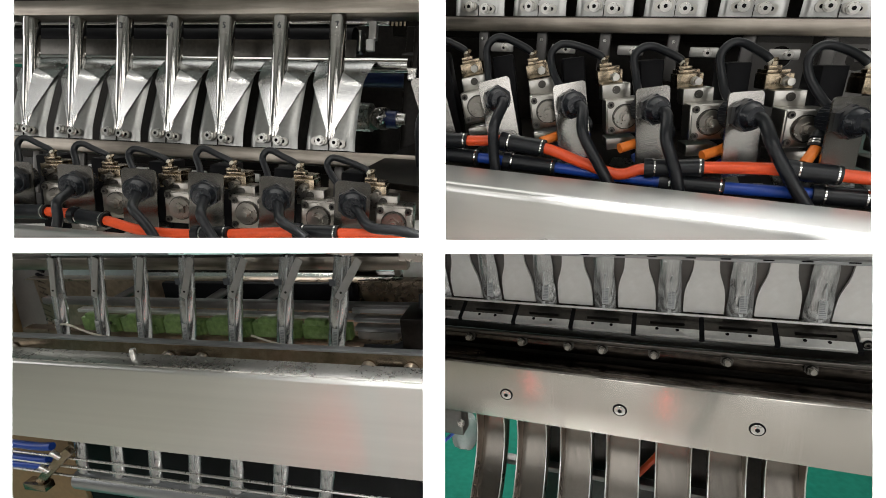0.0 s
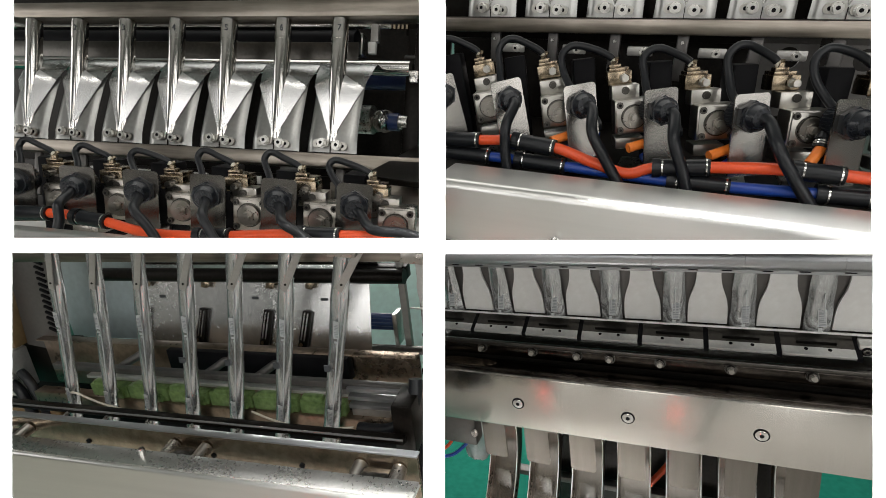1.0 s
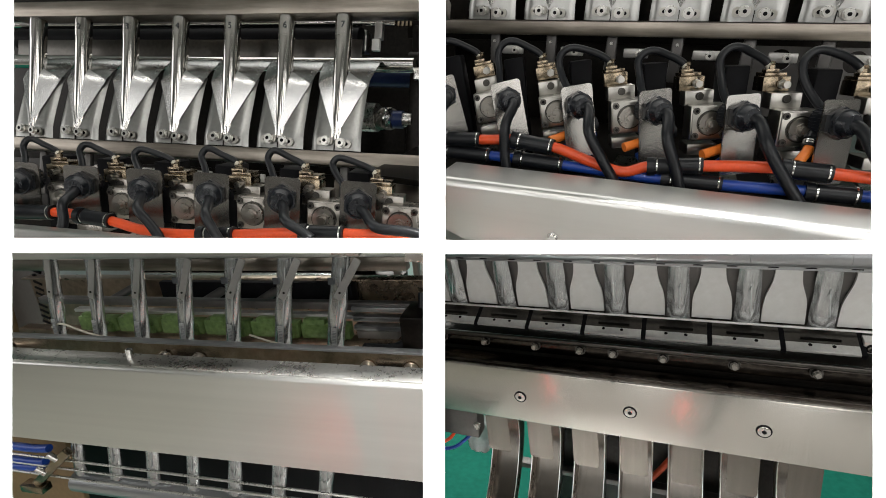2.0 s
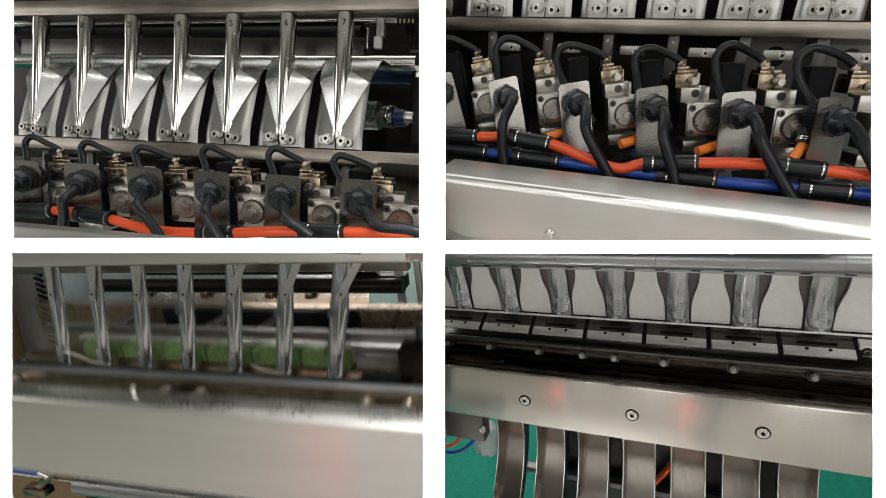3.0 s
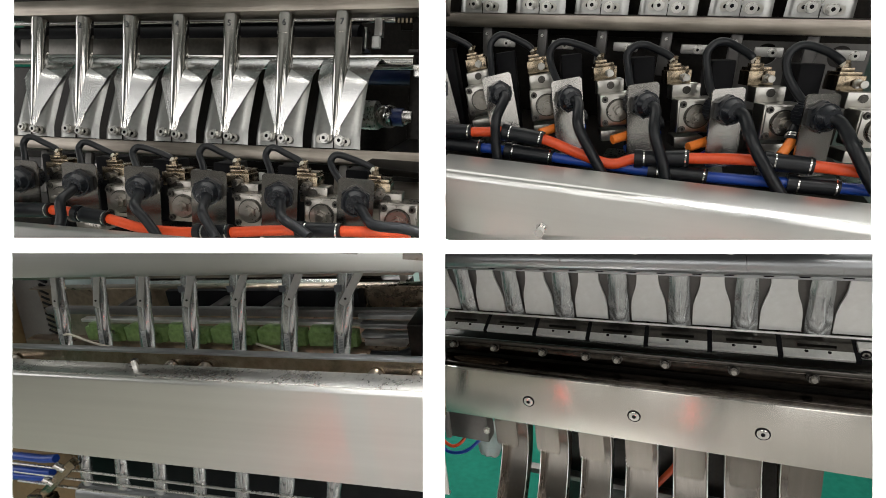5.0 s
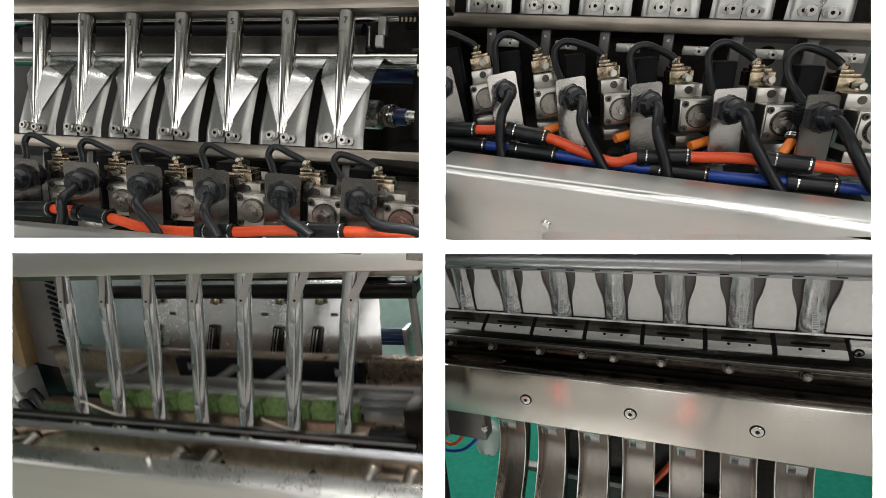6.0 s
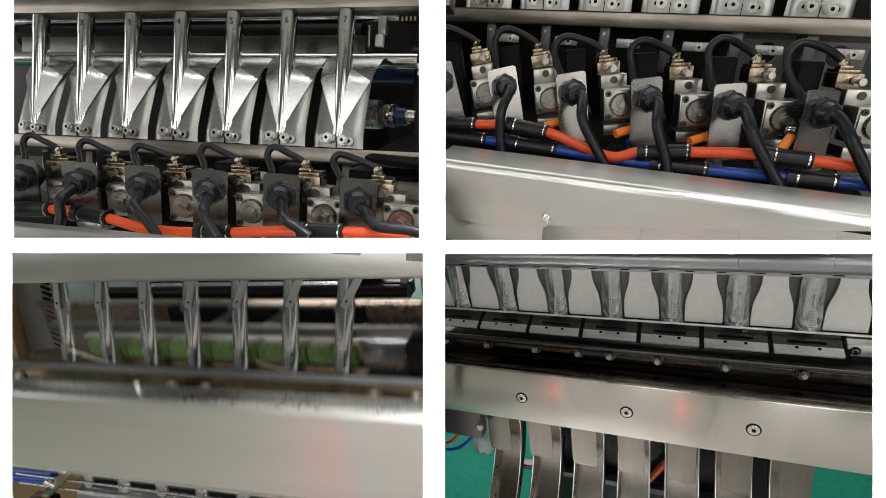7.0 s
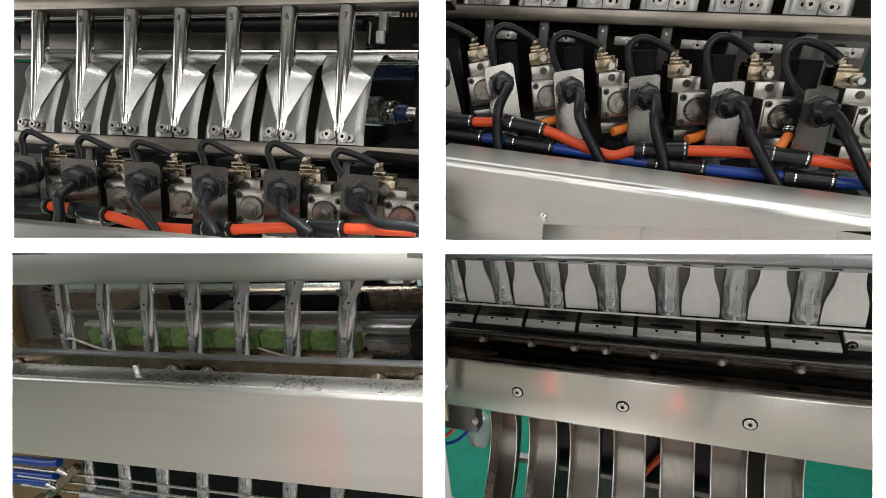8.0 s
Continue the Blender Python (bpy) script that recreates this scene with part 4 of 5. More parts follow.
def vent_panel():
    th = thing("vent_panel", P_, "grey louvred vent panel on a dark post", "vent", pose(-0.425, 0.1, -0.095, 0, 8, 0))
    part("frame", box(B(), (-0.03, 0.01, 0), (0.10, 0.01, 0.24), 0.001), IRON, th)
    bm = B()
    for j in range(13):
        box(bm, (0.0, 0.003, 0.066 - j * 0.0115), (0.020, 0.004, 0.005), 0.0008, pose(0, 0, 0, 0, 14, 0))
    part("louvres", bm, BLACK, th)
    part("post", box(B(), (-0.100, 0.0, 0.0), (0.03, 0.03, 0.24), 0.002), OCHRE, th, "ochre painted post")


vent_panel()
bar(P_, "clear_screen", -0.58, -0.26, 0.24, 0.245, -0.26, 0.0, SCREEN, "pale teal screen beside the drum", "screen")


def back_rollers(x0, x1, y, n, z0):
    th = thing("roller_rack", P_, "rack of dark blue rollers behind the drum", "roller rack", Matrix())
    for j in range(n):
        part("roller", rod(B(), (x0, y + 0.012 * j, z0 - 0.0135 * j), (x1, y + 0.012 * j, z0 - 0.0135 * j), 0.0055, 14), NAVY, th)
    part("end_plate", box(B(), (x1 + 0.004, y, z0 - 0.02), (0.008, 0.03, 0.06), 0.001), STEEL, th)


back_rollers(-0.40, -0.24, 0.26, 4, -0.225)
back_rollers(0.12, 0.215, 0.21, 4, -0.172)
for x, w in ((0.238, 0.012), (0.272, 0.010)):
    bar(P_, "rack_post", x - w / 2, x + w / 2, 0.2, 0.212, -0.23, -0.03, GREY, "grey upright post of the rear rack", "post")
bar(P_, "rack_rail", 0.13, 0.28, 0.19, 0.20, -0.235, -0.222, IRON, "grey cross rail of the rear rack", "rail")
bar(P_, "rack_bar", 0.12, 0.25, 0.2, 0.222, -0.098, -0.075, DARK, "dark cross bar of the rear rack", "bar")
# stands for the daylit wall, leaned back and paled to look lit
thing("teal_back", P_, "teal sheet for the daylit rear wall, its brightness put into the colour", "backdrop", pose(-0.176, 0.52, -0.17, -60, 0, 0),
      mesh=mesh_of("teal_back", box(B(), (0, 0, 0), (0.888, 0.008, 0.66), 0.001), LITTEAL))


def lower_gear():
    th = thing("cutter_arm", P_, "tan steel arm with bolts beside thin rods", "arm", Matrix())
    t = pose(0, 0, 0, 0, -38, 0)
    part("arm", box(B(), (-0.362, -0.02, -0.352), (0.13, 0.012, 0.015), 0.0015, t), BRASS, th)
    for x, z in ((-0.335, -0.328), (-0.375, -0.362)):
        part("bolt", rod(B(), (x, -0.025, z), (x - 0.01, -0.03, z + 0.014), 0.0055, 12), STEEL, th)
    part("foot", box(B(), (-0.42, -0.02, -0.40), (0.05, 0.02, 0.014), 0.001), BRASS, th)
    for z in (-0.333, -0.352, -0.372):
        part("thin_rod", rod(B(), (-0.47, -0.018, z), (0.31, -0.018, z - 0.004), 0.0022, 10), STEEL, th)
    part("clear_roller", rod(B(), (-0.345, 0.0, -0.395), (0.30, 0.0, -0.395), 0.018, 24), ROLLER, th, "smooth grey roller")
    for j, z in enumerate((-0.322, -0.352, -0.366)):
        part("blue_hose", hose(B(), ((-0.52, -0.01, z - 0.006), (-0.46, -0.012, z), (-0.40, -0.012, z + 0.001 * j), (-0.365 - 0.02 * j, -0.012, z + 0.004)), 0.007, 12), BLUE, th, "blue air hose")
    return th


lower_gear()
bar(P_, "ochre_board", -0.66, -0.42, 0.05, 0.06, -0.56, -0.30, OCHRE, "ochre board low beside the rollers", "board")

# ---- the cutting station ----
C_ = "cutting"


def top_roller():
    th = thing("pressure_roller", C_, "long satin grey roller in short sections", "roller", Matrix())
    xs = [-0.275, -0.20, -0.07, 0.055, 0.155, 0.25, 0.34]
    for a, b in zip(xs, xs[1:]):
        bm = rod(B(), (a + 0.00012, -0.022, 0.1075), (b - 0.00012, -0.022, 0.1075), 0.0150, 36)
        part("roller_section", bm, ROLLER, th)


top_roller()
bar(C_, "clear_strip", -0.275, 0.34, -0.010, -0.006, 0.083, 0.0895, ROLLER, "narrow glossy guide strip under the roller", "strip")
# short black bars drawn for the slot marks above each lane
for i in range(-3, 4):
    th = thing("slot_mark", C_, "two short black slot marks over a film lane", "clip", pose(i * LANE, -0.0105, 0.0875), "clips over the lanes")
    for sx in (-1, 1):
        part("mark_bar", box(B(), (sx * 0.0215, 0, 0), (0.011, 0.0008, 0.0030)), BLACK, th)
# dark sheet where only shade lies behind the guides
bar(C_, "backing_shade", -0.285, 0.36, 0.040, 0.045, -0.01, 0.115, DARK, "dark sheet for the shade behind the guides", "plate")


def slant(z):
    """How far back the guide plates are at height z."""
    return 0.022 * (1 - z / 0.087)


def guide_plate(i):
    """A white guide between two lanes with curved sides."""
    left, right = [], []
    for k in range(15):
        s = k / 14
        z = 0.001 + 0.094 * s
        w = 0.5 * LANE - (0.0165 + 0.010 / (1 + math.exp(-(s - 0.52) * 12)))
        left.append((-w, z))
        right.append((w, z))
    outline = left[::-1] + right
    bm = B()
    f = [bm.verts.new((x, slant(z), z)) for x, z in outline]
    b = [bm.verts.new((x, slant(z) + 0.004, z)) for x, z in outline]
    bm.faces.new(f)
    bm.faces.new(b[::-1])
    for k in range(len(f)):
        j = (k + 1) % len(f)
        bm.faces.new((f[j], f[k], b[k], b[j]))
    th = thing("guide_plate", C_, "smooth off-white plastic guide plate with curved sides", "guide plate", pose((i - 3) * LANE + 0.5 * LANE, 0, 0), "white guide plates")
    part("plate", bm, WHITE, th)
    part("lower_lip", box(B(), (0, 0.0135, 0.0005), (LANE, 0.003, 0.0026), 0.0005), PALE, th)


for i in range(-1, 7):
    guide_plate(i)


def lane_film(i):
    grid = []
    for k in range(18):
        z = 0.094 - 0.095 * k / 17
        w = 0.0122 + 0.0022 * k / 17 + 0.0004 * math.sin(0.8 * k + i * 1.7)
        row = []
        for j in range(11):
            u = -1 + j / 5
            row.append((u * w, slant(z) - 0.002 - 0.0055 * (1 - u * u) + 0.0005 * math.sin(7 * u + 0.25 * k + i), z))
        grid.append(row)
    th = thing("lane_film", C_, "cloudy clear film tube pressed between white guides", "film tube", pose((i - 3) * LANE, 0, 0), "guided film tubes")
    part("front_film", sheet(B(), grid), TUBE, th)
    # the grey rear sheet paints the shade beside the film
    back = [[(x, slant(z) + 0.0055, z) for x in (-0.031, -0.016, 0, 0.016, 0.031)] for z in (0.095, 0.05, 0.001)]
    part("back_film", sheet(B(), back), IRON, th, "rear film with the slot's shade put into its grey")
    part("weld", box(B(), (0.0, 0, 0), (0.0012, 0.001, 0.06)), LABEL, th, "", pose(0.002, slant(0.05) - 0.0095, 0.055, -14, 0, 0))


# the film is fed down a length at a time: (arrives from, arrives to, leaves from, leaves to)
FEED = ((-2.0, -1.0, 1.75, 1.92), (2.15, 2.45, 4.36, 4.52), (4.95, 5.3, 7.05, 7.2), (7.40, 7.62, 9.0, 10.0))


def feed(k):
    """The way of the k-th printed length: it waits above, rests between the guides and runs out below."""
    a, b, c, d = FEED[k]

    def way(t):
        z = (0.105 + 0.012 * k) * (1 - min(1.0, max(0.0, (t - a) / (b - a)))) - 0.060 * min(1.0, max(0.0, (t - c) / (d - c)))
        return Matrix.Translation((0, -0.254 * z + (0.012 if z < 0 else 0.0), z))
    return way


def pack_label(i, k):
    z = 0.026
    th = thing("pack_label", C_, "small pale printed bar label on clear film", "label", pose((i - 3) * LANE + 0.002, slant(z) - 0.0105, z, -14, 0, 0), "pack labels")
    part("ground", box(B(), (0, 0, 0), (0.0088, 0.0005, 0.026)), LABEL, th)
    zz = -0.0115
    for j in range(10):
        h = (0.0007, 0.0014, 0.0010)[(j * 2 + j // 3) % 3]
        part("ink_bar", box(B(), (0, -0.0004, zz + h / 2), (0.0068, 0.0004, h)), FAINT, th)
        zz += h + (0.0009, 0.0013)[j % 2]
    part("mark", box(B(), (-0.002, 0, -0.0165), (0.004, 0.0005, 0.004)), LABEL, th)
    moves(th, feed(k))


for i in range(7):
    lane_film(i)
    for k in range(4):
        pack_label(i, k)


def die_plate(i):
    """A cutting die: a dark slotted plate with a pale drilled strip along its front."""
    th = thing("die_plate", C_, "dark steel die plate with a slot and a pale drilled edge", "die plate", pose((i - 3) * LANE - 0.002, 0.003, -0.0095, 23, 0, 0), "die plates")
    slot = rounded(0.042, 0.0045, 0.0012, 0, 0.0010)
    out = rounded(0.0740, 0.032, 0.001, 0, 0.010)
    flat = pose(0, 0, 0, -90, 0, 0)
    part("slotted_plate", ring(B(), out, slot, 0.006, flat), OILED, th, "dark oiled steel plate with a slot")
    # black floor puts the slot's shade into colour
    part("slot_floor", box(B(), (0, 0.001, -0.0075), (0.046, 0.010, 0.002)), BLACK, th)
    strip = part("front_strip", box(B(), (0, -0.0125, -0.0012), (0.0740, 0.0130, 0.0044), 0.0005), PALE, th, "pale grey steel strip")
    # added black filler: the shade of the open gap as colour
    part("gap_shade", box(B(), (0.040, 0.0035, -0.0035), (0.0058, 0.044, 0.007)), BLACK, th, "black filler for the shade in the gap")
    for x in (-0.012, 0.012):
        # thin black disc stands for a hole's dark inside
        part("drilled_hole", rod(B(), (x, -0.0095, 0.0008), (x, -0.0095, 0.0013), 0.0022, 14), BLACK, strip)


for i in range(7):
    die_plate(i)
bar(C_, "die_bed", -0.29, 0.36, -0.014, 0.09, -0.100, -0.030, DARK, "dark bed under the die plates", "bed")
bar(C_, "front_bar", -0.275, 0.36, -0.0215, -0.0145, -0.0365, -0.0300, OILED, "worn steel bar in front of the dies", "bar")
bar(C_, "bolt_bar", -0.275, 0.36, -0.0195, -0.0145, -0.054, -0.0367, OILY, "blackened steel bar with bolts", "bar")
bar(C_, "slide_ledge", -0.275, 0.33, -0.052, -0.020, -0.066, -0.058, OILY, "dark oily ledge below the bolts", "ledge")
bar(C_, "ledge_front", -0.275, 0.33, -0.058, -0.050, -0.085, -0.068, OILY, "dark strip behind the front panel", "strip")


def die_end():
    th = thing("end_block", C_, "pale steel block with one ring screw beside the dies", "block", pose(0.296, 0.006, -0.012, 12, 0, 0))
    part("block", box(B(), (0, 0, 0), (0.034, 0.014, 0.017), 0.001), PALE, th)
    part("ring", rod(B(), (-0.009, -0.007, 0), (-0.009, -0.0082, 0), 0.0058, 22), BLACK, th)
    part("screw_head", rod(B(), (-0.009, -0.0082, 0), (-0.009, -0.0092, 0), 0.0042, 18), CHROME, th)
    part("socket", rod(B(), (-0.009, -0.0092, 0), (-0.009, -0.0094, 0), 0.0020, 6), BLACK, th)


def reflection_patch():
    """A thin tan patch that paints a warm reflection on the oily ledge."""
    ol = []
    for k in range(28):
        a = 2 * math.pi * k / 28
        r = 1 + 0.35 * noise.noise(Vector((2.2 * math.cos(a), 2.2 * math.sin(a), 4.0)))
        ol.append((0.044 * r * math.cos(a), 0.011 * r * math.sin(a)))
    thing("reflection_patch", C_, "tan patch that paints a warm reflection on the oily ledge", "patch", pose(-0.205, -0.036, -0.0574, -90, 0, 0),
          mesh=mesh_of("reflection_patch", slab(B(), ol, 0.0006), JAW))


die_end()
reflection_patch()


def hex_bolt(x):
    th = thing("hex_bolt", C_, "bright hexagon bolt with a spring washer", "bolt", pose(x, -0.0195, -0.0415, -12, 0, 0), "clamping bolts")
    part("washer", rod(B(), (0, 0, 0), (0, -0.0016, 0), 0.0072, 20), OILED, th)
    part("spring_washer", rod(B(), (0, -0.0016, 0), (0, -0.0036, 0), 0.0058, 18), DARK, th)
    part("nut", rod(B(), (0, -0.0036, 0), (0, -0.009, 0), 0.0058, 6), BRACKET, th)
    part("thread", rod(B(), (0, -0.009, 0), (0, -0.014, 0), 0.0032, 12), CAST, th)


for x in (-0.255, -0.185, -0.108, -0.044, 0.0, 0.0635, 0.146, 0.232):
    hex_bolt(x)


def front_panel():
    me = mesh_of("steel_fascia", box(B(), (0, 0, 0), (0.625, 0.010, 0.084), 0.0018), BRUSHED_UP)
    th = thing("steel_fascia", C_, "thick brushed steel front panel with three socket screws", "panel", pose(0.045, -0.055, -0.104), mesh=me)
    for x in (-0.124, 0.0255, 0.178):
        bm = rod(B(), (0, 0, 0), (0, -0.0004, 0), 0.0088, 28)
        s = part("counterbore", bm, BLACK, th, "dark rim of a countersunk screw", pose(x - 0.045, -0.0051, -0.001))
        part("screw_head", rod(rod(B(), (0, -0.0002, 0), (0, -0.0014, 0), 0.0070, 24), (0, -0.0014, 0), (0, -0.0022, 0), 0.0066, 24, 0.0045), CHROME, s, "bright socket screw")
        part("hexagon", rod(B(), (0, -0.0018, 0), (0, -0.0026, 0), 0.0028, 6), BLACK, s)


front_panel()


def chute_line(s):
    """The side view of a chute: (y, z) at s from 0 at its top to 1."""
    z = -0.165 - 0.31 * s
    y = 0.100 + 0.078 * math.sin(math.pi * min(1.0, s * 1.05) * 0.95) - 0.060 * s * s
    return y, z


def chute(i):
    """A curved channel of sheet steel."""
    w, d = 0.0265, 0.036
    th = thing("pack_chute", C_, "curved brushed steel chute with upright sides", "chute", pose((i - 3) * 0.079 + 0.016, 0, 0), "pack chutes")
    n = 22
    prof = ((-w, -d), (-w, 0.0), (w, 0.0), (w, -d))
    grid = []
    for k in range(n + 1):
        y, z = chute_line(k / n)
        grid.append([(x, y + e, z) for x, e in prof])
    bm = B()
    rows = [[bm.verts.new(p) for p in r] for r in grid]
    for a, b in zip(rows, rows[1:]):
        bm.faces.new((a[1], a[2], b[2], b[1]))
    part("slide", bm_thick(bm, 0.0012), SLIDE, th, "worn grey slide")
    for x in (-w, w):
        bm = B()
        rows = [[bm.verts.new((x, y - d, z)), bm.verts.new((x, y, z))] for y, z in (chute_line(k / n) for k in range(n + 1))]
        for a, b in zip(rows, rows[1:]):
            bm.faces.new((a[0], a[1], b[1], b[0]))
        # brown in place of the dark that the side reflects
        side = part("side", bm_thick(bm, 0.0014), BROWN, th, "chute side with its dark reflection put into brown")
        part("rim", hose(B(), [(x, y - d, z) for y, z in (chute_line(k / 8) for k in range(9))], 0.0012, 6, 3), EDGE, side, "thin bright edge")


# how far the flaps are lowered
FLAP = ((0.0, 0.0), (0.80, 0.0), (0.95, 1.0), (2.25, 1.0), (2.45, 0.0), (3.46, 0.0), (3.6, 1.0), (4.95, 1.0), (5.15, 0.0), (6.12, 0.0), (6.28, 1.0), (7.68, 1.0), (7.85, 0.0), (8.0, 0.0))


def lower(t):
    k = 1 - between(FLAP, t)
    return Matrix.Translation((0, 0.012 * k, 0.062 * k))


def flap(i):
    ol = [(-0.0215, 0.0), (-0.0215, -0.078), (-0.0205, -0.082), (-0.0175, -0.085), (0.0175, -0.085), (0.0205, -0.082), (0.0215, -0.078), (0.0215, 0.0)]
    th = thing("chute_flap", C_, "dull grey steel flap with rounded corners over a chute", "flap", pose((i - 3) * 0.079 + 0.016, 0.078, -0.238, 4, 0, 0), "chute flaps",
               mesh=mesh_of("chute_flap", slab(B(), ol, 0.002), SLIDE))
    moves(th, lower)


# three rounds of packs, each one let go in its turn
DROPS = ((0.42, 0.88), (3.12, 3.54), (5.86, 6.2))


def pack_way(k, i):
    go, leave = DROPS[k]
    rows = ((0.0, 0.0), (go, 0.0), (go + 0.18, 0.052), (leave, 0.085), (leave + 0.3, 0.42), (leave + 0.6, 1.02 + 0.01 * i), (8.0, 1.02 + 0.01 * i))

    def way(t):
        d = between(rows, t)
        return Matrix.Translation((0, 0.30 * min(d, 0.1), -d))
    return way


def stick_pack(i, k):
    th = thing("stick_pack", C_, "slim pale film pack with a black register mark", "pack", pose((i - 3) * 0.079 + 0.016, 0.084 + 0.004 * k, -0.205, 14, 0, 0), "falling packs")
    part("body", box(B(), (0, 0, 0), (0.030, 0.003, 0.085), 0.0012), FOIL, th)
    part("white_end", box(B(), (0, -0.0017, -0.036), (0.028, 0.0006, 0.013)), LABEL, th, "white printed end")
    part("mark", box(B(), (-0.0065, -0.0022, -0.036), (0.010, 0.0008, 0.010)), INK, th)
    moves(th, pack_way(k, i))


for i in range(7):
    chute(i)
    flap(i)
    for k in range(3):
        stick_pack(i, k)


def side_gear():
    th = thing("sensor_box", C_, "grey sheet steel box beside the chutes", "box", Matrix())
    part("box_front", box(B(), (-0.275, 0.05, -0.225), (0.075, 0.03, 0.085), 0.0015), IRON, th)
    part("box_side", box(B(), (-0.318, 0.048, -0.225), (0.010, 0.035, 0.090), 0.001), GREY, th)
    part("box_nut", rod(B(), (-0.236, 0.03, -0.236), (-0.236, 0.024, -0.236), 0.006, 6), STEEL, th)
    th = thing("clear_bag", C_, "crumpled clear plastic bag hanging by the chutes", "bag", Matrix())
    bm = B()
    c = Vector((-0.275, 0.13, -0.335))
    bmesh.ops.create_icosphere(bm, subdivisions=3, radius=0.035, matrix=Matrix.Translation(c))
    for v in bm.verts:
        v.co += (v.co - c) * noise.noise(v.co * 45) * 0.35
        v.co.x = c.x + (v.co.x - c.x) * 0.7
    part("bag_film", bm, CLEARBAG, th)
    for name, mat, pts in (("red_wire", RED, ((-0.350, 0.045, -0.262), (-0.338, 0.045, -0.288), (-0.318, 0.045, -0.298), (-0.295, 0.045, -0.280), (-0.283, 0.05, -0.25))),
                           ("blue_wire", BLUE, ((-0.322, 0.04, -0.25), (-0.342, 0.04, -0.282), (-0.328, 0.04, -0.308), (-0.29, 0.04, -0.300), (-0.252, 0.04, -0.262))),
                           ("black_wire", RUBBER, ((-0.42, 0.07, -0.25), (-0.37, 0.08, -0.262), (-0.34, 0.09, -0.252), (-0.30, 0.1, -0.23)))):
        w = thing(name, C_, name.replace("_", " ") + " hanging in a loop", "wire", Matrix(), mesh=mesh_of(name, hose(B(), pts, 0.0032, 10), mat))
    thing("red_hose", C_, "red hose slanting behind the chutes", "hose", Matrix(), mesh=mesh_of("red_hose", hose(B(), ((0.02, 0.215, -0.46), (0.06, 0.215, -0.40), (0.10, 0.215, -0.33)), 0.006, 10), RED))
    th = thing("back_shade_frame", C_, "dark sheet for the shade behind the chutes, with a cross bar", "frame", Matrix())
    part("cross_bar", box(B(), (-0.02, 0.215, -0.455), (0.42, 0.02, 0.012), 0.001), IRON, th)
    # wide dark sheet in place of the shade between the chutes
    part("upright", box(B(), (0.055, 0.24, -0.36), (0.46, 0.02, 0.42), 0.001), DARK, th)


side_gear()

# ---- motions: each station sways a little, and its own parts run ----
SWAY_FORMING = ((0, 0, -0, -0, 0, 0, -0),
    (0.5, -0.0046, 0.0028, 0.0004, -0.05, 0.09, 0.05),
    (1, 0.0015, -0.001, 0.0006, -0.34, 0.16, -0.03),
    (1.5, 0.0026, -0.0029, -0.0005, -0.15, 0.03, -0.28),
    (3, -0.0022, -0.0094, 0.0016, -0.08, 0.04, -1.05),
    (3.5, -0.0028, -0.0088, 0.0016, -0.06, -0.01, -0.88),
    (4, -0.0049, -0.0096, 0.0015, -0.23, 0.01, -1.05),
    (4.5, -0.0072, -0.0094, 0.0028, -0.19, -0.09, -1.15),
    (6, -0.0033, -0.0144, 0.002, -0.12, 0.24, -1.28),
    (6.5, -0.0043, -0.0158, 0.0013, -0.18, 0.17, -1.22),
    (7, -0.0046, -0.0183, 0.0012, -0.1, 0.22, -1.43),
    (7.5, -0.0048, -0.0197, 0.0031, 0.01, 0.34, -1.38),
    (8, -0.0033, -0.0217, 0.0035, -0.01, 0.19, -1.45))
SWAY_VALVES = ((0, 0, 0, 0, -0, -0, -0),
    (0.5, 0.0023, 0.0061, -0.0039, 0.43, 0.01, -0.42),
    (1, 0.0046, 0.0179, -0.0008, 0.52, 0.35, -0.9),
    (1.5, 0.0057, 0.0275, 0.0033, 0.26, 0.36, -0.92),
    (3, 0.0085, 0.0397, 0.0034, 0.93, 0.21, -0.46),
    (3.5, 0.0032, 0.0412, 0.0057, 0.65, -0.01, -0.58),
    (4, 0.0013, 0.045, 0.0061, 1.09, 0.09, -0.79),
    (4.5, -0.0003, 0.0443, 0.0051, 1.33, 0.25, -0.49),
    (6, 0.0121, 0.0529, 0.0136, 1.03, 0.82, 0.12),
    (6.5, 0.0119, 0.0544, 0.0164, 1.29, 1.14, 0.12),
    (7, 0.0141, 0.0526, 0.0182, 1.19, 1.02, 0.38),
    (7.5, 0.0108, 0.0492, 0.0171, 1.49, 1.22, 0.38),
    (8, 0.0111, 0.0504, 0.0167, 1.58, 1.2, 0.5))
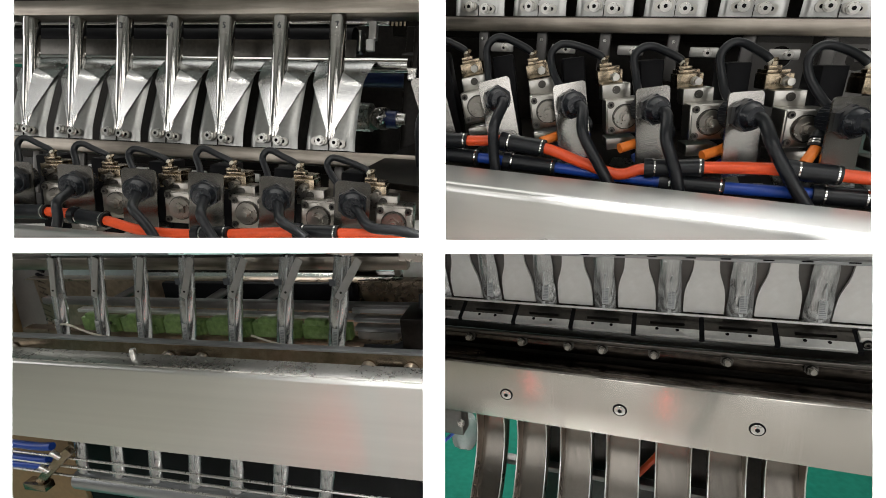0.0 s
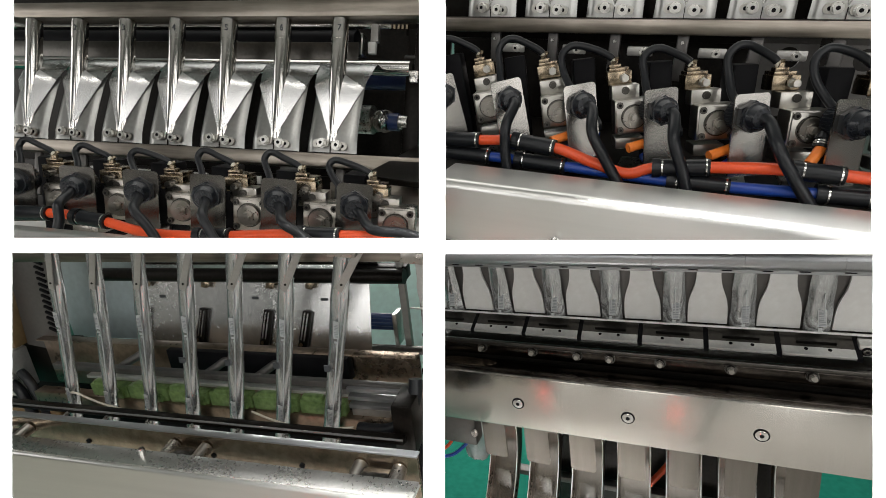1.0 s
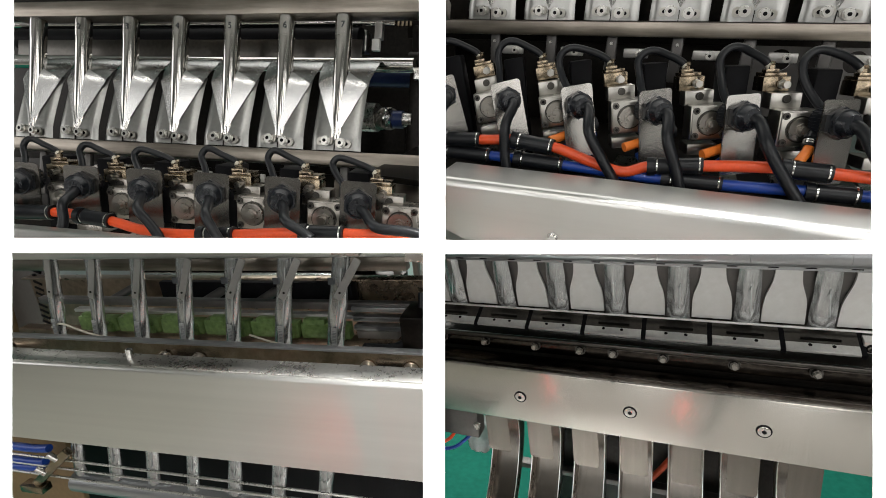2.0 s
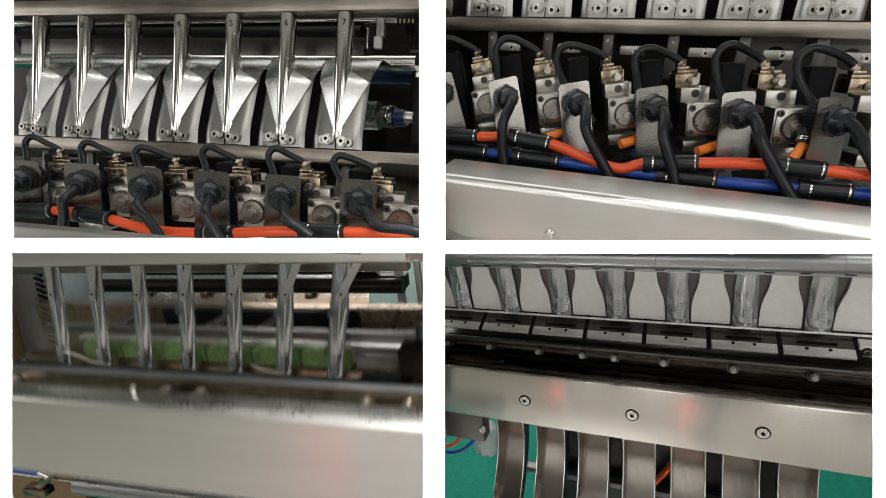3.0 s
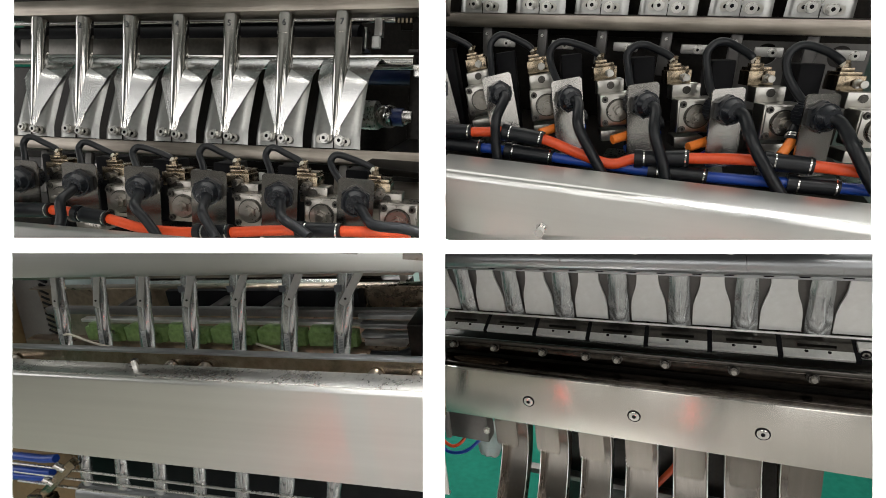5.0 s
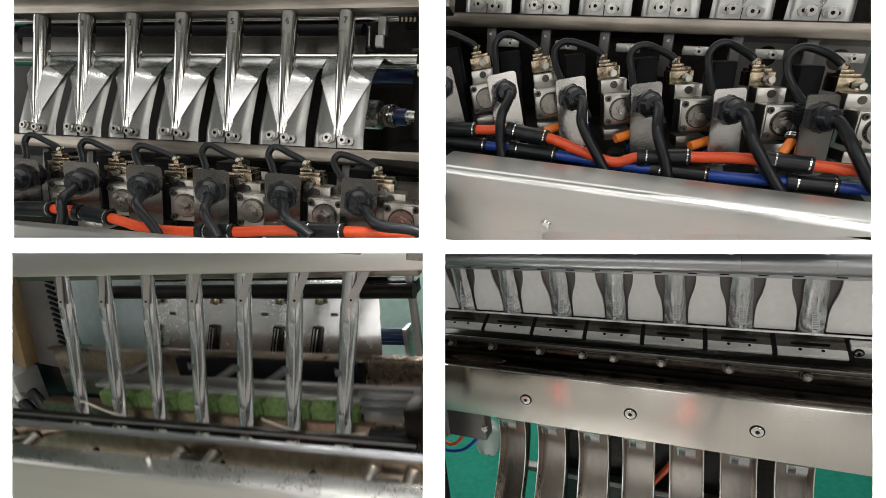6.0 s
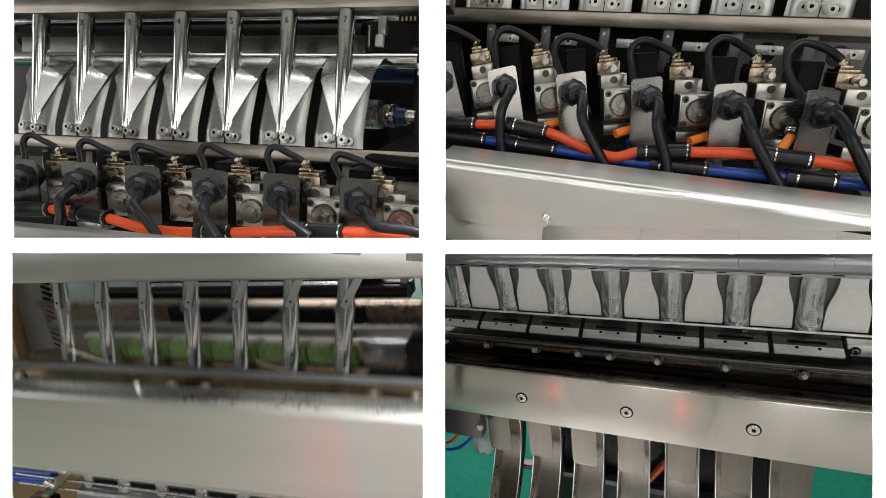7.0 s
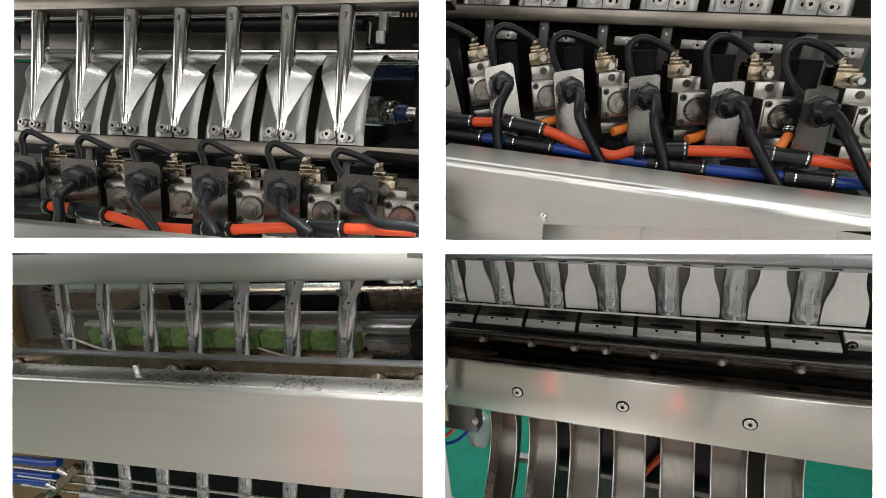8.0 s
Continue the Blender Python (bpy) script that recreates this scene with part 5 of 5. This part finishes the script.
SWAY_CUTTING = ((0, -0.0009, -0.0689, 0.0006, 2.16, 0.36, 2.77),
    (0.5, -0.0001, -0.0525, 0.0005, 1.53, 0.05, 2.1),
    (1, -0.0007, -0.0347, 0.0006, 0.59, -0.23, 1.53),
    (1.5, -0.0003, -0.0387, 0.0003, 1.39, 0.28, 1.23),
    (3, -0.0002, -0.0128, 0.0002, 0.55, -0.01, 0.58),
    (3.5, 0, 0, -0, -0, -0, 0),
    (4, 0.0002, -0.005, -0.0001, 0.39, 0.25, 0.21),
    (4.5, -0.0001, -0.0008, -0, 0.22, 0.12, -0.04),
    (6, 0.0002, 0.0088, -0.0002, 0.3, 0.15, 0.22),
    (6.5, 0.0003, 0.0089, -0.0003, 0.3, 0.21, 0.39),
    (7, 0.0007, 0.002, -0.0002, 0.59, 0.21, 0.75),
    (7.5, -0.0001, -0.0015, -0.0001, 0.9, 0.32, 0.78),
    (8, -0.0002, -0.0062, -0, 1.29, 0.26, 1.18))
SWAY_PULLING = ((0, -0.0005, 0.0047, -0.0003, 0.05, 0.66, -0.14),
    (0.5, -0.0003, 0.0021, -0.0004, 0.34, 0.88, -0.06),
    (1, 0.0004, -0.0064, -0.0002, 0.99, 0.52, -0.26),
    (1.5, 0.0001, -0.0024, -0.0003, 0.4, 0.66, -0.02),
    (3, 0.0001, -0.0021, -0.0001, -0.02, 0.2, -0.16),
    (3.5, 0, 0, 0, 0, 0, 0),
    (4, 0.0008, -0.0097, 0.0001, 0.08, -0.18, -0.6),
    (4.5, 0.0007, -0.0083, 0.0001, -0.29, -0.17, -0.53),
    (6, 0.0013, -0.0163, 0.0002, -0.47, -0.26, -1.29),
    (6.5, 0.0015, -0.0189, 0.0002, -0.25, -0.39, -1.47),
    (7, 0.0006, -0.0075, 0.0001, -0.65, -0.2, -0.76),
    (7.5, 0.0009, -0.0115, 0.0002, -0.8, -0.24, -1.08),
    (8, 0.001, -0.0125, 0.0002, -0.79, -0.24, -1.03))
SWAY = {"forming": SWAY_FORMING, "valves": SWAY_VALVES, "pulling": SWAY_PULLING, "cutting": SWAY_CUTTING}
COVER = ((0.0, 0.020), (0.5, 0.017), (1.0, 0.012), (1.5, 0.012), (3.0, 0.006), (3.5, 0.0), (4.0, -0.002), (4.5, -0.004), (6.0, 0.002), (6.5, 0.0), (7.0, -0.006), (8.0, -0.006))


def sway(station, t):
    """The small shift of a whole station at a time, about the eye."""
    rows = SWAY[station]
    v = [float(np.interp(t, [r[0] for r in rows], [r[k] for r in rows])) for k in range(1, 7)]
    return VIEW @ pose(*v) @ VIEW.inverted()


def motions():
    moves(TOP_COVER, lambda t: Matrix.Translation((0, 0, between(COVER, t))))
    fine = [k / 10 for k in range(81)]
    for station, members in MEMBERS.items():
        plain = [r[0] for r in SWAY[station]]
        for ob, at, way in members:
            if way is None:
                walk(ob, [(t, sway(station, t) @ STATION[station] @ at) for t in plain])
            else:
                walk(ob, [(t, sway(station, t) @ STATION[station] @ way(t) @ at) for t in fine])


motions()
